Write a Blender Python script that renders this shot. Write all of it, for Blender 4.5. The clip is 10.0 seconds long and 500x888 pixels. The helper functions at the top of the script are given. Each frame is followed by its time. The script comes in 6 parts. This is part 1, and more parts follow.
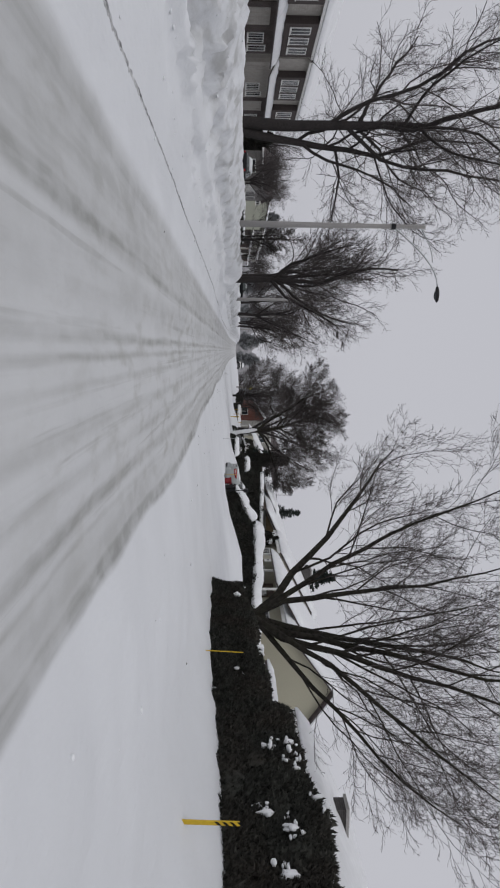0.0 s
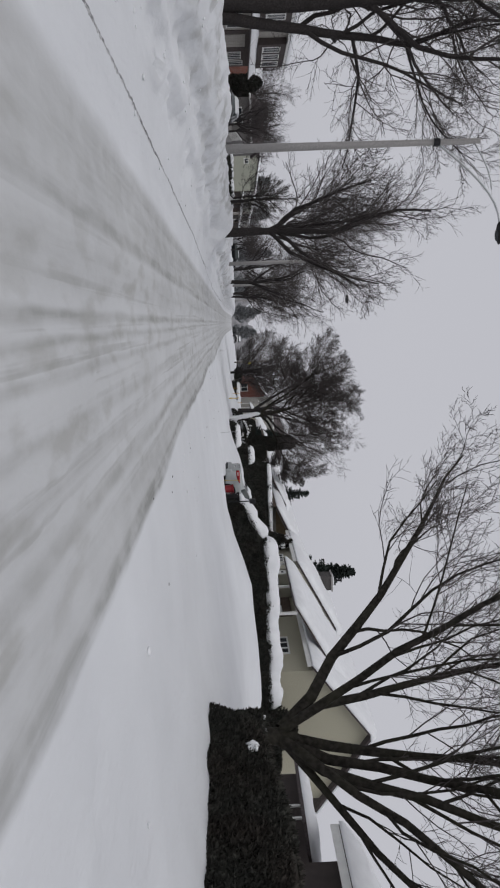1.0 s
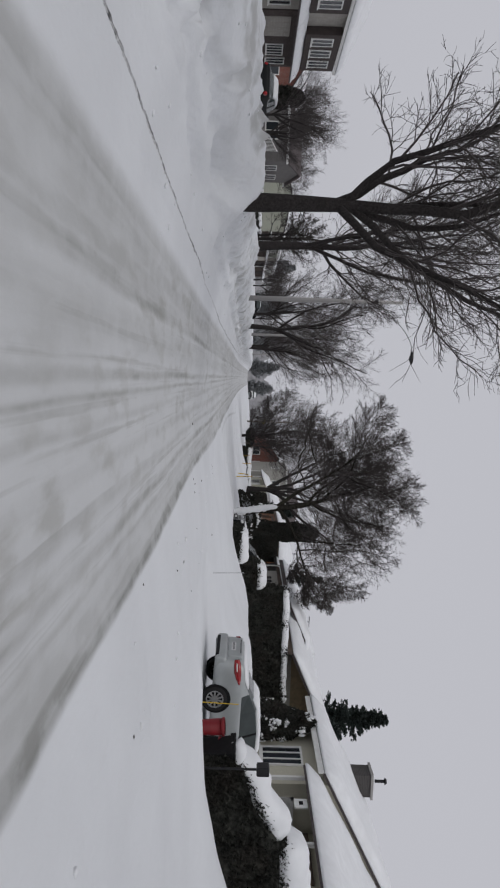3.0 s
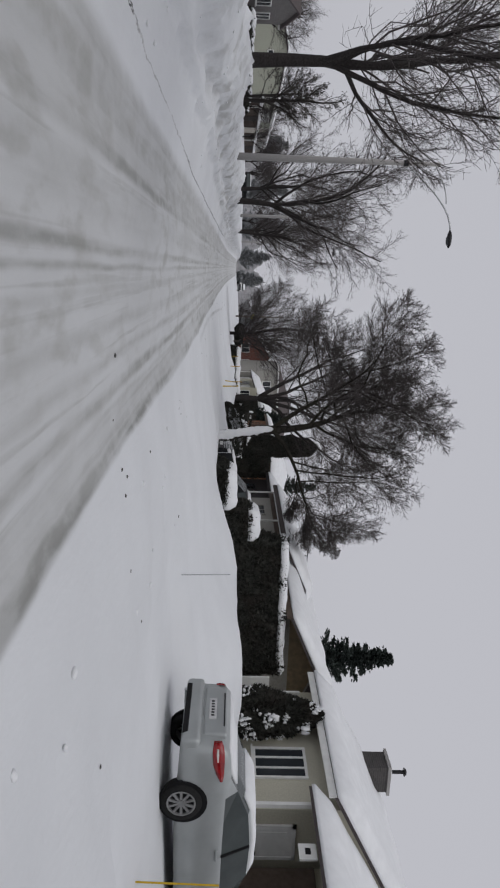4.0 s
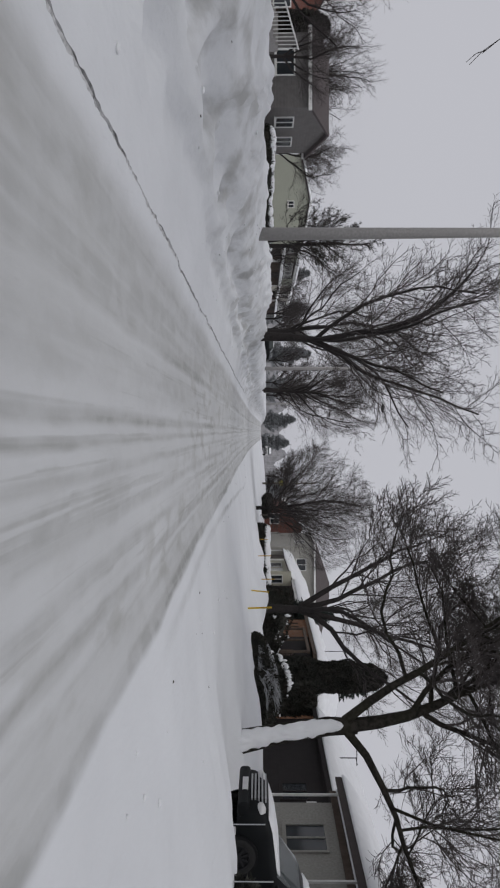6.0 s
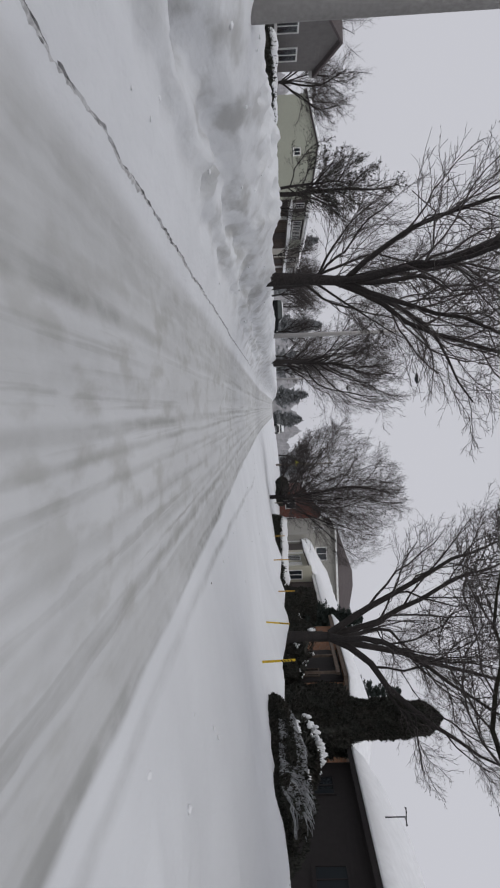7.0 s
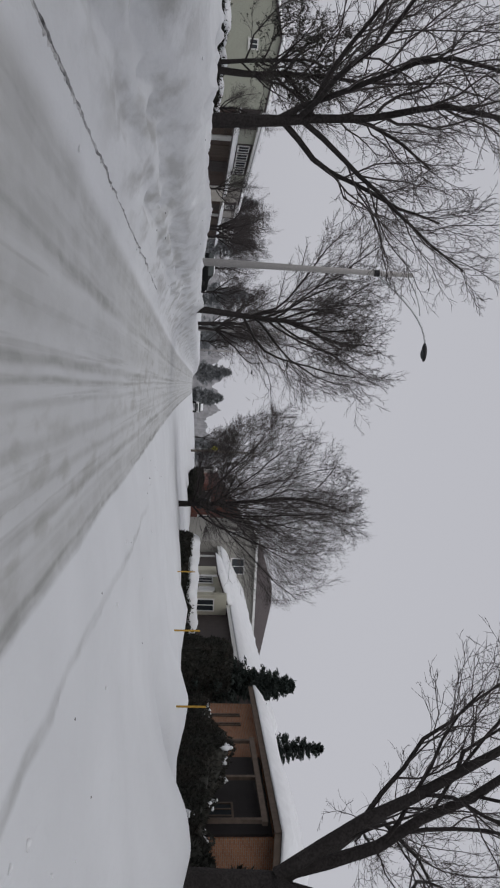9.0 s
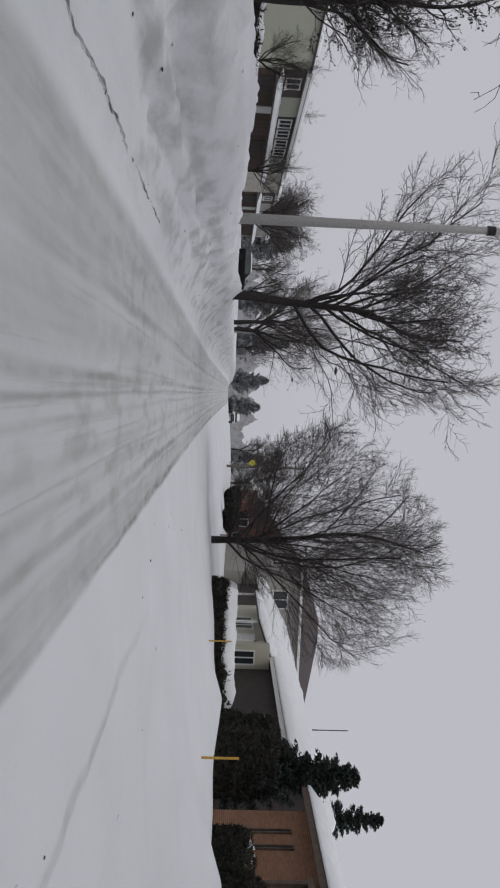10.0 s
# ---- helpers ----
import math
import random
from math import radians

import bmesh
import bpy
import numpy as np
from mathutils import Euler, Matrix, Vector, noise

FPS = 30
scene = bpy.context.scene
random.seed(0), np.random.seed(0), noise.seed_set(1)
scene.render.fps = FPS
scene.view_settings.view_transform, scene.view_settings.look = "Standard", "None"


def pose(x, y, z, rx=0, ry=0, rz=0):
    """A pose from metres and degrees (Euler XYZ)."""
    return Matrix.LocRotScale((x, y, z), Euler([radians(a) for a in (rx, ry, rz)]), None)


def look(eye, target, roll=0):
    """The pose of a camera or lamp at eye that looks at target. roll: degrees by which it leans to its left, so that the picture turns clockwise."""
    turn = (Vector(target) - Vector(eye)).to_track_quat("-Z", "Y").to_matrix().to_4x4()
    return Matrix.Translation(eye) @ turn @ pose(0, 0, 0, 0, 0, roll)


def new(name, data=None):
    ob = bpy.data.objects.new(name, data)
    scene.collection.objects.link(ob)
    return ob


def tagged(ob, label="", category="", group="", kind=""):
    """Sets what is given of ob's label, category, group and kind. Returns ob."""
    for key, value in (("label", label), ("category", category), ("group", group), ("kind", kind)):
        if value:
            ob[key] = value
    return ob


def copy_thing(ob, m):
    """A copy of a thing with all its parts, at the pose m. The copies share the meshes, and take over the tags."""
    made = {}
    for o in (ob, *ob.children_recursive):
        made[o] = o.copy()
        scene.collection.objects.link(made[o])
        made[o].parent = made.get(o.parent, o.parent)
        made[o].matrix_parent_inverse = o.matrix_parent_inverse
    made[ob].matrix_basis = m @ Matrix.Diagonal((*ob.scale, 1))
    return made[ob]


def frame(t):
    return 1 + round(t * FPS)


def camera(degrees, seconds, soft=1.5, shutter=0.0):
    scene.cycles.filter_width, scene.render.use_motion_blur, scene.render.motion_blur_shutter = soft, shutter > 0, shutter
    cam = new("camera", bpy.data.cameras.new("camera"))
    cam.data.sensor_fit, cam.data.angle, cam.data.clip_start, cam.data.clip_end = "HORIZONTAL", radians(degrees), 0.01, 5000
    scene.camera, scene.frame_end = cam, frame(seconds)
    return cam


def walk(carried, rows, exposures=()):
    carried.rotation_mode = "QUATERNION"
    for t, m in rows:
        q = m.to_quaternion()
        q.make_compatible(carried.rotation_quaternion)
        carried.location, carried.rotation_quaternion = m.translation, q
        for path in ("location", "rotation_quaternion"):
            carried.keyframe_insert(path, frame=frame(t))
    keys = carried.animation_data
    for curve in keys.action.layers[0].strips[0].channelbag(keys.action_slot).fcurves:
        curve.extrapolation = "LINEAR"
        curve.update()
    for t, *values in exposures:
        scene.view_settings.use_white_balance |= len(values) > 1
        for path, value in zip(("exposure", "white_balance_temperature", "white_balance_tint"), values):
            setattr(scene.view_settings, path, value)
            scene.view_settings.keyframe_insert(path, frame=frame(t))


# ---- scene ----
# The camera is held sideways in a moving car: a quarter turn is added to its roll.
cam = camera(38.9, 10.0, soft=2.1)
# seconds, place in metres, then yaw, pitch and roll of the upright view in degrees
ROWS = [
    (0.0, 0.036, 0.000, 1.096, -7.58, 1.21, 0.70),
    (0.5, -0.077, 3.792, 1.134, -10.07, 1.33, -1.26),
    (1.0, 0.024, 8.055, 1.147, -9.78, 1.05, -2.36),
    (1.5, -0.007, 12.084, 1.140, -9.38, 0.56, -1.21),
    (2.0, -0.006, 16.422, 1.164, -7.18, 0.55, 0.74),
    (2.2, 0.048, 18.065, 1.196, -6.64, 0.38, 0.98),
    (3.3, -0.132, 26.348, 1.152, -5.28, 0.37, 1.98),
    (3.5, -0.036, 27.936, 1.206, -6.54, 0.51, 2.02),
    (4.0, 0.056, 32.062, 1.179, -13.94, 1.52, 1.79),
    (4.5, 0.164, 35.698, 1.174, -13.30, 1.40, 1.44),
    (5.0, 0.077, 39.365, 1.130, -6.57, 0.85, 0.90),
    (5.5, 0.111, 42.989, 1.106, -1.00, -0.65, 0.74),
    (6.8, -0.158, 53.292, 1.108, -2.50, -1.56, -1.92),
    (7.0, -0.174, 54.949, 1.136, -2.89, -1.95, -2.15),
    (7.5, -0.056, 59.265, 1.181, -3.19, 2.71, -1.72),
    (8.0, -0.015, 63.528, 1.196, -3.79, 9.39, 0.05),
    (8.5, -0.003, 67.471, 1.130, -4.42, 7.43, 1.49),
    (9.0, 0.041, 71.463, 1.118, -4.66, 4.85, 2.60),
    (9.5, 0.068, 75.542, 1.150, -4.37, 2.92, 2.75),
    (10.0, 0.041, 79.565, 1.160, -4.09, 1.90, 2.34),
]
walk(cam, [(t, pose(x, y, z, 90 + pitch, 0, yaw) @ pose(0, 0, 0, 0, 0, roll + 90)) for t, x, y, z, yaw, pitch, roll in ROWS],
     [(0, 0.04), (5.7, 0.0), (7.0, 0.18), (7.5, 0.25), (8.0, 0.12), (8.5, -0.02), (10, 0.0)])
# ---- end of path ----

# ---------------------------------------------------------------- sky and light
world = bpy.data.worlds.new("overcast_sky")
scene.world = world
world.use_nodes = True
wn, wl = world.node_tree.nodes, world.node_tree.links
wn.clear()
sky = wn.new("ShaderNodeTexSky")
sky.sky_type, sky.sun_disc = "NISHITA", False
sky.sun_elevation, sky.sun_rotation = radians(38), radians(200)
sky.air_density, sky.dust_density = 1.0, 6.0
grey = wn.new("ShaderNodeHueSaturation")
grey.inputs["Saturation"].default_value = 0.08
cloud = wn.new("ShaderNodeMixRGB")
cloud.inputs[0].default_value = 0.88
cloud.inputs[2].default_value = (6.05, 6.1, 6.66, 1)
back = wn.new("ShaderNodeBackground")
back.inputs["Strength"].default_value = 0.087
wout = wn.new("ShaderNodeOutputWorld")
wl.new(sky.outputs[0], grey.inputs["Color"])
wl.new(grey.outputs[0], cloud.inputs[1])
wl.new(cloud.outputs[0], back.inputs["Color"])
wl.new(back.outputs[0], wout.inputs["Surface"])

sun_data = bpy.data.lights.new("sun", "SUN")
sun_data.energy, sun_data.angle, sun_data.color = 0.5, radians(40), (1.0, 0.98, 0.95)
sun = new("sun", sun_data)
sun.matrix_world = look((0, 0, 60), (12, 33, 0))

# ---------------------------------------------------------------- materials


def material(name, base, rough=0.8, metal=0.0, vary=0.25, grain=6.0, stain=0.6, bump=0.2, bump_size=0.01, spec=0.3, island=0.0, tint=None):
    """A surface with colour variation at two scales and a fine relief."""
    m = bpy.data.materials.new(name)
    m.use_nodes = True
    n, l = m.node_tree.nodes, m.node_tree.links
    b = n["Principled BSDF"]
    b.inputs["Roughness"].default_value, b.inputs["Metallic"].default_value = rough, metal
    b.inputs["Specular IOR Level"].default_value = spec
    geo = n.new("ShaderNodeNewGeometry")
    fine, broad = n.new("ShaderNodeTexNoise"), n.new("ShaderNodeTexNoise")
    for t, s, d in ((fine, grain, 6), (broad, stain, 3)):
        t.inputs["Scale"].default_value, t.inputs["Detail"].default_value = s, d
        l.new(geo.outputs["Position"], t.inputs["Vector"])
    other = tint or [c * (1 - vary) for c in base]
    r1 = n.new("ShaderNodeValToRGB")
    r1.color_ramp.elements[0].position, r1.color_ramp.elements[1].position = 0.35, 0.65
    r1.color_ramp.elements[0].color = (*[c * (1 - vary) for c in base], 1)
    r1.color_ramp.elements[1].color = (*[min(1, c * (1 + vary * 0.6)) for c in base], 1)
    l.new(fine.outputs["Fac"], r1.inputs[0])
    mix = n.new("ShaderNodeMixRGB")
    mix.inputs[2].default_value = (*other, 1)
    ramp = n.new("ShaderNodeValToRGB")
    ramp.color_ramp.elements[0].position, ramp.color_ramp.elements[1].position = 0.45, 0.72
    ramp.color_ramp.elements[1].color = (0.6, 0.6, 0.6, 1)
    l.new(broad.outputs["Fac"], ramp.inputs[0])
    l.new(ramp.outputs[0], mix.inputs[0])
    l.new(r1.outputs[0], mix.inputs[1])
    last = mix.outputs[0]
    if island:
        hsv = n.new("ShaderNodeHueSaturation")
        mr = n.new("ShaderNodeMapRange")
        mr.inputs["To Min"].default_value, mr.inputs["To Max"].default_value = 1 - island, 1 + island
        l.new(geo.outputs["Random Per Island"], mr.inputs["Value"])
        l.new(mr.outputs[0], hsv.inputs["Value"])
        l.new(last, hsv.inputs["Color"])
        last = hsv.outputs[0]
    l.new(last, b.inputs["Base Color"])
    if bump:
        bp = n.new("ShaderNodeBump")
        bp.inputs["Strength"].default_value, bp.inputs["Distance"].default_value = bump, bump_size
        l.new(fine.outputs["Fac"], bp.inputs["Height"])
        l.new(bp.outputs[0], b.inputs["Normal"])
    return m


def brick_material(name, c1, c2, mortar):
    """Brickwork of real size for walls that stay far off."""
    m = material(name, c1, 0.9, vary=0.2)
    n, l = m.node_tree.nodes, m.node_tree.links
    b = n["Principled BSDF"]
    geo = n.new("ShaderNodeNewGeometry")
    sep, add, com = n.new("ShaderNodeSeparateXYZ"), n.new("ShaderNodeMath"), n.new("ShaderNodeCombineXYZ")
    l.new(geo.outputs["Position"], sep.inputs[0])
    l.new(sep.outputs[0], add.inputs[0]), l.new(sep.outputs[1], add.inputs[1])
    l.new(add.outputs[0], com.inputs[0]), l.new(sep.outputs[2], com.inputs[1])
    br = n.new("ShaderNodeTexBrick")
    br.inputs["Scale"].default_value = 1.0
    br.inputs["Brick Width"].default_value, br.inputs["Row Height"].default_value = 0.22, 0.075
    br.inputs["Mortar Size"].default_value = 0.008
    br.inputs["Color1"].default_value, br.inputs["Color2"].default_value = (*c1, 1), (*c2, 1)
    br.inputs["Mortar"].default_value = (*mortar, 1)
    l.new(com.outputs[0], br.inputs["Vector"])
    mix = n.new("ShaderNodeMixRGB")
    mix.blend_type = "MULTIPLY"
    mix.inputs[0].default_value = 0.5
    nz = n.new("ShaderNodeTexNoise")
    nz.inputs["Scale"].default_value = 0.8
    l.new(geo.outputs["Position"], nz.inputs["Vector"])
    l.new(br.outputs["Color"], mix.inputs[1]), l.new(nz.outputs["Fac"], mix.inputs[2])
    l.new(mix.outputs[0], b.inputs["Base Color"])
    return m


def lap_material(name, base, step=0.2):
    """Painted lap boarding: shallow horizontal shadow lines from the relief."""
    m = material(name, base, 0.7, vary=0.12, grain=3, stain=0.3, bump=0.1)
    n, l = m.node_tree.nodes, m.node_tree.links
    geo = n.new("ShaderNodeNewGeometry")
    sep, mul, fr = n.new("ShaderNodeSeparateXYZ"), n.new("ShaderNodeMath"), n.new("ShaderNodeMath")
    mul.operation, mul.inputs[1].default_value, fr.operation = "MULTIPLY", 1 / step, "FRACT"
    l.new(geo.outputs["Position"], sep.inputs[0]), l.new(sep.outputs[2], mul.inputs[0]), l.new(mul.outputs[0], fr.inputs[0])
    bp = n.new("ShaderNodeBump")
    bp.inputs["Strength"].default_value, bp.inputs["Distance"].default_value = 0.7, 0.02
    l.new(fr.outputs[0], bp.inputs["Height"])
    l.new(bp.outputs[0], n["Principled BSDF"].inputs["Normal"])
    return m


def ground_material():
    """Snow over everything: white on the verges, packed and dirty with wheel tracks on the carriageway."""
    m = bpy.data.materials.new("snow_ground")
    m.use_nodes = True
    n, l = m.node_tree.nodes, m.node_tree.links
    b = n["Principled BSDF"]
    b.inputs["Roughness"].default_value, b.inputs["Specular IOR Level"].default_value = 0.75, 0.25
    geo, sep = n.new("ShaderNodeNewGeometry"), n.new("ShaderNodeSeparateXYZ")
    l.new(geo.outputs["Position"], sep.inputs[0])

    def noise_of(scale, stretch=1.0, detail=5.0):
        mp, t = n.new("ShaderNodeMapping"), n.new("ShaderNodeTexNoise")
        mp.inputs["Scale"].default_value = (1, stretch, 1)
        t.inputs["Scale"].default_value, t.inputs["Detail"].default_value = scale, detail
        l.new(geo.outputs["Position"], mp.inputs["Vector"]), l.new(mp.outputs[0], t.inputs["Vector"])
        return t.outputs["Fac"]

    def math_of(op, a, c=None):
        k = n.new("ShaderNodeMath")
        k.operation = op
        for i, v in enumerate((a, c)):
            if v is None:
                continue
            if isinstance(v, (int, float)):
                k.inputs[i].default_value = v
            else:
                l.new(v, k.inputs[i])
        return k.outputs[0]

    def ramp_of(value, a, c):
        mr = n.new("ShaderNodeMapRange")
        mr.interpolation_type = "SMOOTHSTEP"
        mr.inputs["From Min"].default_value, mr.inputs["From Max"].default_value = a, c
        l.new(value, mr.inputs["Value"])
        return mr.outputs[0]

    # x wanders a little, so that no track is ruled
    wander = math_of("MULTIPLY", math_of("SUBTRACT", noise_of(0.25, 0.2, 2), 0.5), 0.15)
    fray = math_of("MULTIPLY", math_of("SUBTRACT", noise_of(3.0, 0.2, 6), 0.5), 0.09)
    # the ploughed width on the right changes along the street
    width = None
    for y0, y1, by in ((5.0, 13.0, 0.29), (17.0, 23.0, -0.13), (33.0, 38.0, -0.13), (40.0, 46.0, 0.12), (52.0, 62.0, -0.14), (66.0, 80.0, -0.14)):
        step = math_of("MULTIPLY", ramp_of(sep.outputs[1], y0, y1), by)
        width = math_of("ADD", step, 1.86) if width is None else math_of("ADD", width, step)
    ploughed = math_of("DIVIDE", 1.9, width)
    right = math_of("MULTIPLY", math_of("MAXIMUM", sep.outputs[0], 0.0), ploughed)
    x = math_of("ADD", math_of("ADD", right, math_of("MINIMUM", sep.outputs[0], 0.0)), math_of("ADD", wander, fray))
    dirt = None
    for centre, wide, soft, deep in ((-1.34, 0.42, 0.14, 0.52), (-1.62, 0.05, 0.05, 0.62), (-0.9, 0.09, 0.07, 0.95), (-0.5, 0.2, 0.14, 0.36), (-0.07, 0.05, 0.04, 0.9), (0.1, 0.03, 0.03, 0.75), (0.3, 0.035, 0.03, 0.5), (0.62, 0.06, 0.05, 0.42), (0.93, 0.05, 0.05, 0.5), (1.26, 0.07, 0.05, 0.85), (1.47, 0.04, 0.04, 0.5), (1.66, 0.2, 0.1, 0.42), (1.84, 0.09, 0.05, 0.95)):
        off = math_of("ABSOLUTE", math_of("SUBTRACT", x, centre))
        band = math_of("MULTIPLY", math_of("SUBTRACT", 1.0, ramp_of(off, wide - soft, wide + soft)), deep)
        dirt = band if dirt is None else math_of("MAXIMUM", dirt, band)
    # fine scores that the tyres left all along
    scored = math_of("SUBTRACT", 1.0, ramp_of(math_of("ABSOLUTE", math_of("SUBTRACT", x, 0.05)), 1.7, 1.95))
    dirt = math_of("MAXIMUM", dirt, math_of("MULTIPLY", math_of("MULTIPLY", scored, ramp_of(noise_of(9.0, 0.012, 3), 0.52, 0.66)), 0.55))
    # a single track on the right verge, further on
    bend = math_of("ADD", math_of("MULTIPLY", ramp_of(sep.outputs[1], 62.0, 90.0), 1.2), 2.2)
    off = math_of("ABSOLUTE", math_of("SUBTRACT", x, bend))
    band = math_of("MULTIPLY", math_of("MULTIPLY", math_of("SUBTRACT", 1.0, ramp_of(off, 0.02, 0.13)), ramp_of(sep.outputs[1], 52.0, 60.0)), 0.5)
    dirt = math_of("MAXIMUM", dirt, math_of("MULTIPLY", band, math_of("SUBTRACT", 1.0, ramp_of(sep.outputs[1], 84.0, 90.0))))
    streak = noise_of(5.0, 0.04, 5)
    crumb = noise_of(4.0, 0.5, 8)
    clump = noise_of(0.7, 0.18, 4)
    keep = math_of("MULTIPLY", math_of("ADD", math_of("MULTIPLY", ramp_of(streak, 0.38, 0.58), 0.5), 0.5), math_of("ADD", math_of("MULTIPLY", ramp_of(clump, 0.32, 0.55), 0.5), 0.5))
    dirt = math_of("MULTIPLY", dirt, math_of("MULTIPLY", keep, math_of("ADD", math_of("MULTIPLY", ramp_of(crumb, 0.38, 0.6), 0.35), 0.65)))
    mix = n.new("ShaderNodeMixRGB")
    mix.inputs[1].default_value, mix.inputs[2].default_value = (0.79, 0.805, 0.825, 1), (0.2, 0.203, 0.185, 1)
    l.new(dirt, mix.inputs[0])
    middle = math_of("ABSOLUTE", math_of("SUBTRACT", x, 0.03))
    on_road = math_of("MULTIPLY", math_of("MULTIPLY", math_of("SUBTRACT", 1.0, ramp_of(middle, 1.72, 1.98)), 0.5), math_of("ADD", math_of("MULTIPLY", noise_of(1.3, 0.25, 6), 0.8), 0.55))
    grey_mix = n.new("ShaderNodeMixRGB")
    grey_mix.inputs[2].default_value = (0.5, 0.502, 0.49, 1)
    l.new(on_road, grey_mix.inputs[0]), l.new(mix.outputs[0], grey_mix.inputs[1])
    # broken, dirty patches of packed snow between the tracks
    lane = math_of("SUBTRACT", 1.0, ramp_of(middle, 1.4, 1.9))
    patch = math_of("MULTIPLY", math_of("MULTIPLY", lane, ramp_of(noise_of(3.2, 0.35, 8), 0.48, 0.68)), math_of("ADD", math_of("MULTIPLY", ramp_of(noise_of(0.35, 0.3, 3), 0.4, 0.6), 0.34), 0.1))
    broken = n.new("ShaderNodeMixRGB")
    broken.inputs[2].default_value = (0.33, 0.325, 0.29, 1)
    l.new(patch, broken.inputs[0]), l.new(grey_mix.outputs[0], broken.inputs[1])
    grey_mix = broken
    # road salt and grit thrown on the near side of the left bank
    crest = math_of("SUBTRACT", 5.0, math_of("MULTIPLY", ramp_of(sep.outputs[1], 20.0, 92.0), 2.2))
    near = math_of("ABSOLUTE", math_of("ADD", sep.outputs[0], crest))
    left = math_of("SUBTRACT", 1.0, ramp_of(near, 0.15, 1.0))
    grit = math_of("MULTIPLY", math_of("MULTIPLY", left, ramp_of(noise_of(2.6, 0.4, 9), 0.42, 0.68)), 0.7)
    m2 = n.new("ShaderNodeMixRGB")
    m2.inputs[2].default_value = (0.4, 0.4, 0.385, 1)
    l.new(grit, m2.inputs[0]), l.new(grey_mix.outputs[0], m2.inputs[1])
    soft = n.new("ShaderNodeMixRGB")
    soft.blend_type = "MULTIPLY"
    soft.inputs[0].default_value = 0.2
    l.new(m2.outputs[0], soft.inputs[1]), l.new(noise_of(0.4, 1.0, 4), soft.inputs[2])
    l.new(soft.outputs[0], b.inputs["Base Color"])
    bp = n.new("ShaderNodeBump")
    bp.inputs["Strength"].default_value, bp.inputs["Distance"].default_value = 0.55, 0.06
    rough = math_of("ADD", math_of("MULTIPLY", noise_of(3.0, 0.35, 8), 1.0), math_of("MULTIPLY", noise_of(14.0, 0.5, 6), 0.35))
    l.new(rough, bp.inputs["Height"])
    l.new(bp.outputs[0], b.inputs["Normal"])
    return m


def glass_material():
    m = bpy.data.materials.new("window_glass")
    m.use_nodes = True
    b = m.node_tree.nodes["Principled BSDF"]
    b.inputs["Base Color"].default_value = (0.03, 0.035, 0.04, 1)
    b.inputs["Roughness"].default_value, b.inputs["Specular IOR Level"].default_value = 0.08, 0.5
    return m


SNOW = material("fresh_snow", (0.8, 0.81, 0.825), 0.75, vary=0.05, grain=2.5, stain=0.5, bump=0.3, bump_size=0.03)
GROUND = ground_material()
BARK = material("dark_wet_bark", (0.038, 0.034, 0.033), 0.9, vary=0.35, grain=22, stain=2, bump=0.9, bump_size=0.03, spec=0.12)
TWIG = material("twig_bark", (0.072, 0.063, 0.062), 0.85, vary=0.3, grain=8, bump=0.0, spec=0.15)
MOSSY = material("mossy_bark", (0.03, 0.027, 0.023), 0.9, vary=0.5, grain=10, stain=1.5, bump=0.9, bump_size=0.03, spec=0.12, tint=(0.036, 0.036, 0.024))
CEDAR = material("cedar_leaf", (0.046, 0.047, 0.041), 0.9, vary=0.4, grain=9, stain=1.2, bump=0.0, spec=0.12, island=0.45, tint=(0.05, 0.041, 0.035))
SPRUCE = material("spruce_needle", (0.042, 0.054, 0.048), 0.85, vary=0.4, grain=9, stain=1.2, bump=0.0, island=0.4)
# far spruces carry distance haze in this pale colour; rimed twigs share it
HAZE_FROST = material("haze_pale_needle_and_rime", (0.3, 0.31, 0.32), 0.9, vary=0.3, grain=2, stain=0.3, bump=0.0, island=0.3)
GLASS = glass_material()
CARGLASS = material("tinted_car_glass", (0.045, 0.056, 0.056), 0.15, vary=0.25, grain=2, stain=1.0, bump=0.0, spec=0.4)
WHITE = material("white_paint", (0.72, 0.72, 0.7), 0.55, vary=0.08, grain=4, bump=0.1)
BEIGE = material("beige_stucco", (0.42, 0.4, 0.31), 0.9, vary=0.1, grain=20, stain=0.4, bump=0.3, bump_size=0.01)
CREAM = material("cream_stucco", (0.5, 0.48, 0.39), 0.9, vary=0.1, grain=20, stain=0.4, bump=0.3, bump_size=0.01)
GREYBEIGE = material("grey_beige_brick", (0.34, 0.33, 0.3), 0.9, vary=0.14, grain=12, stain=0.5)
TAUPE = lap_material("taupe_boarding", (0.36, 0.34, 0.31))
# darker copy of the brown boarding, with shade put into its colour
SHADEWOOD = lap_material("shade_dark_boarding", (0.024, 0.02, 0.02))
DARKWOOD = lap_material("dark_brown_boarding", (0.062, 0.05, 0.047))
GREYWOOD = lap_material("weathered_grey_boarding", (0.15, 0.142, 0.137))
BROWNWOOD = material("brown_soffit_wood", (0.11, 0.082, 0.064), 0.7, vary=0.25, grain=5)
TAN = material("tan_gable_panel", (0.24, 0.185, 0.12), 0.8, vary=0.2, grain=5)
SAGE = material("sage_stucco", (0.36, 0.37, 0.31), 0.9, vary=0.1, grain=12, stain=0.4)
ORANGEBRICK = brick_material("orange_brick", (0.36, 0.17, 0.09), (0.28, 0.12, 0.065), (0.3, 0.25, 0.2))
REDBRICK = brick_material("red_brick", (0.26, 0.09, 0.065), (0.19, 0.065, 0.05), (0.25, 0.2, 0.18))
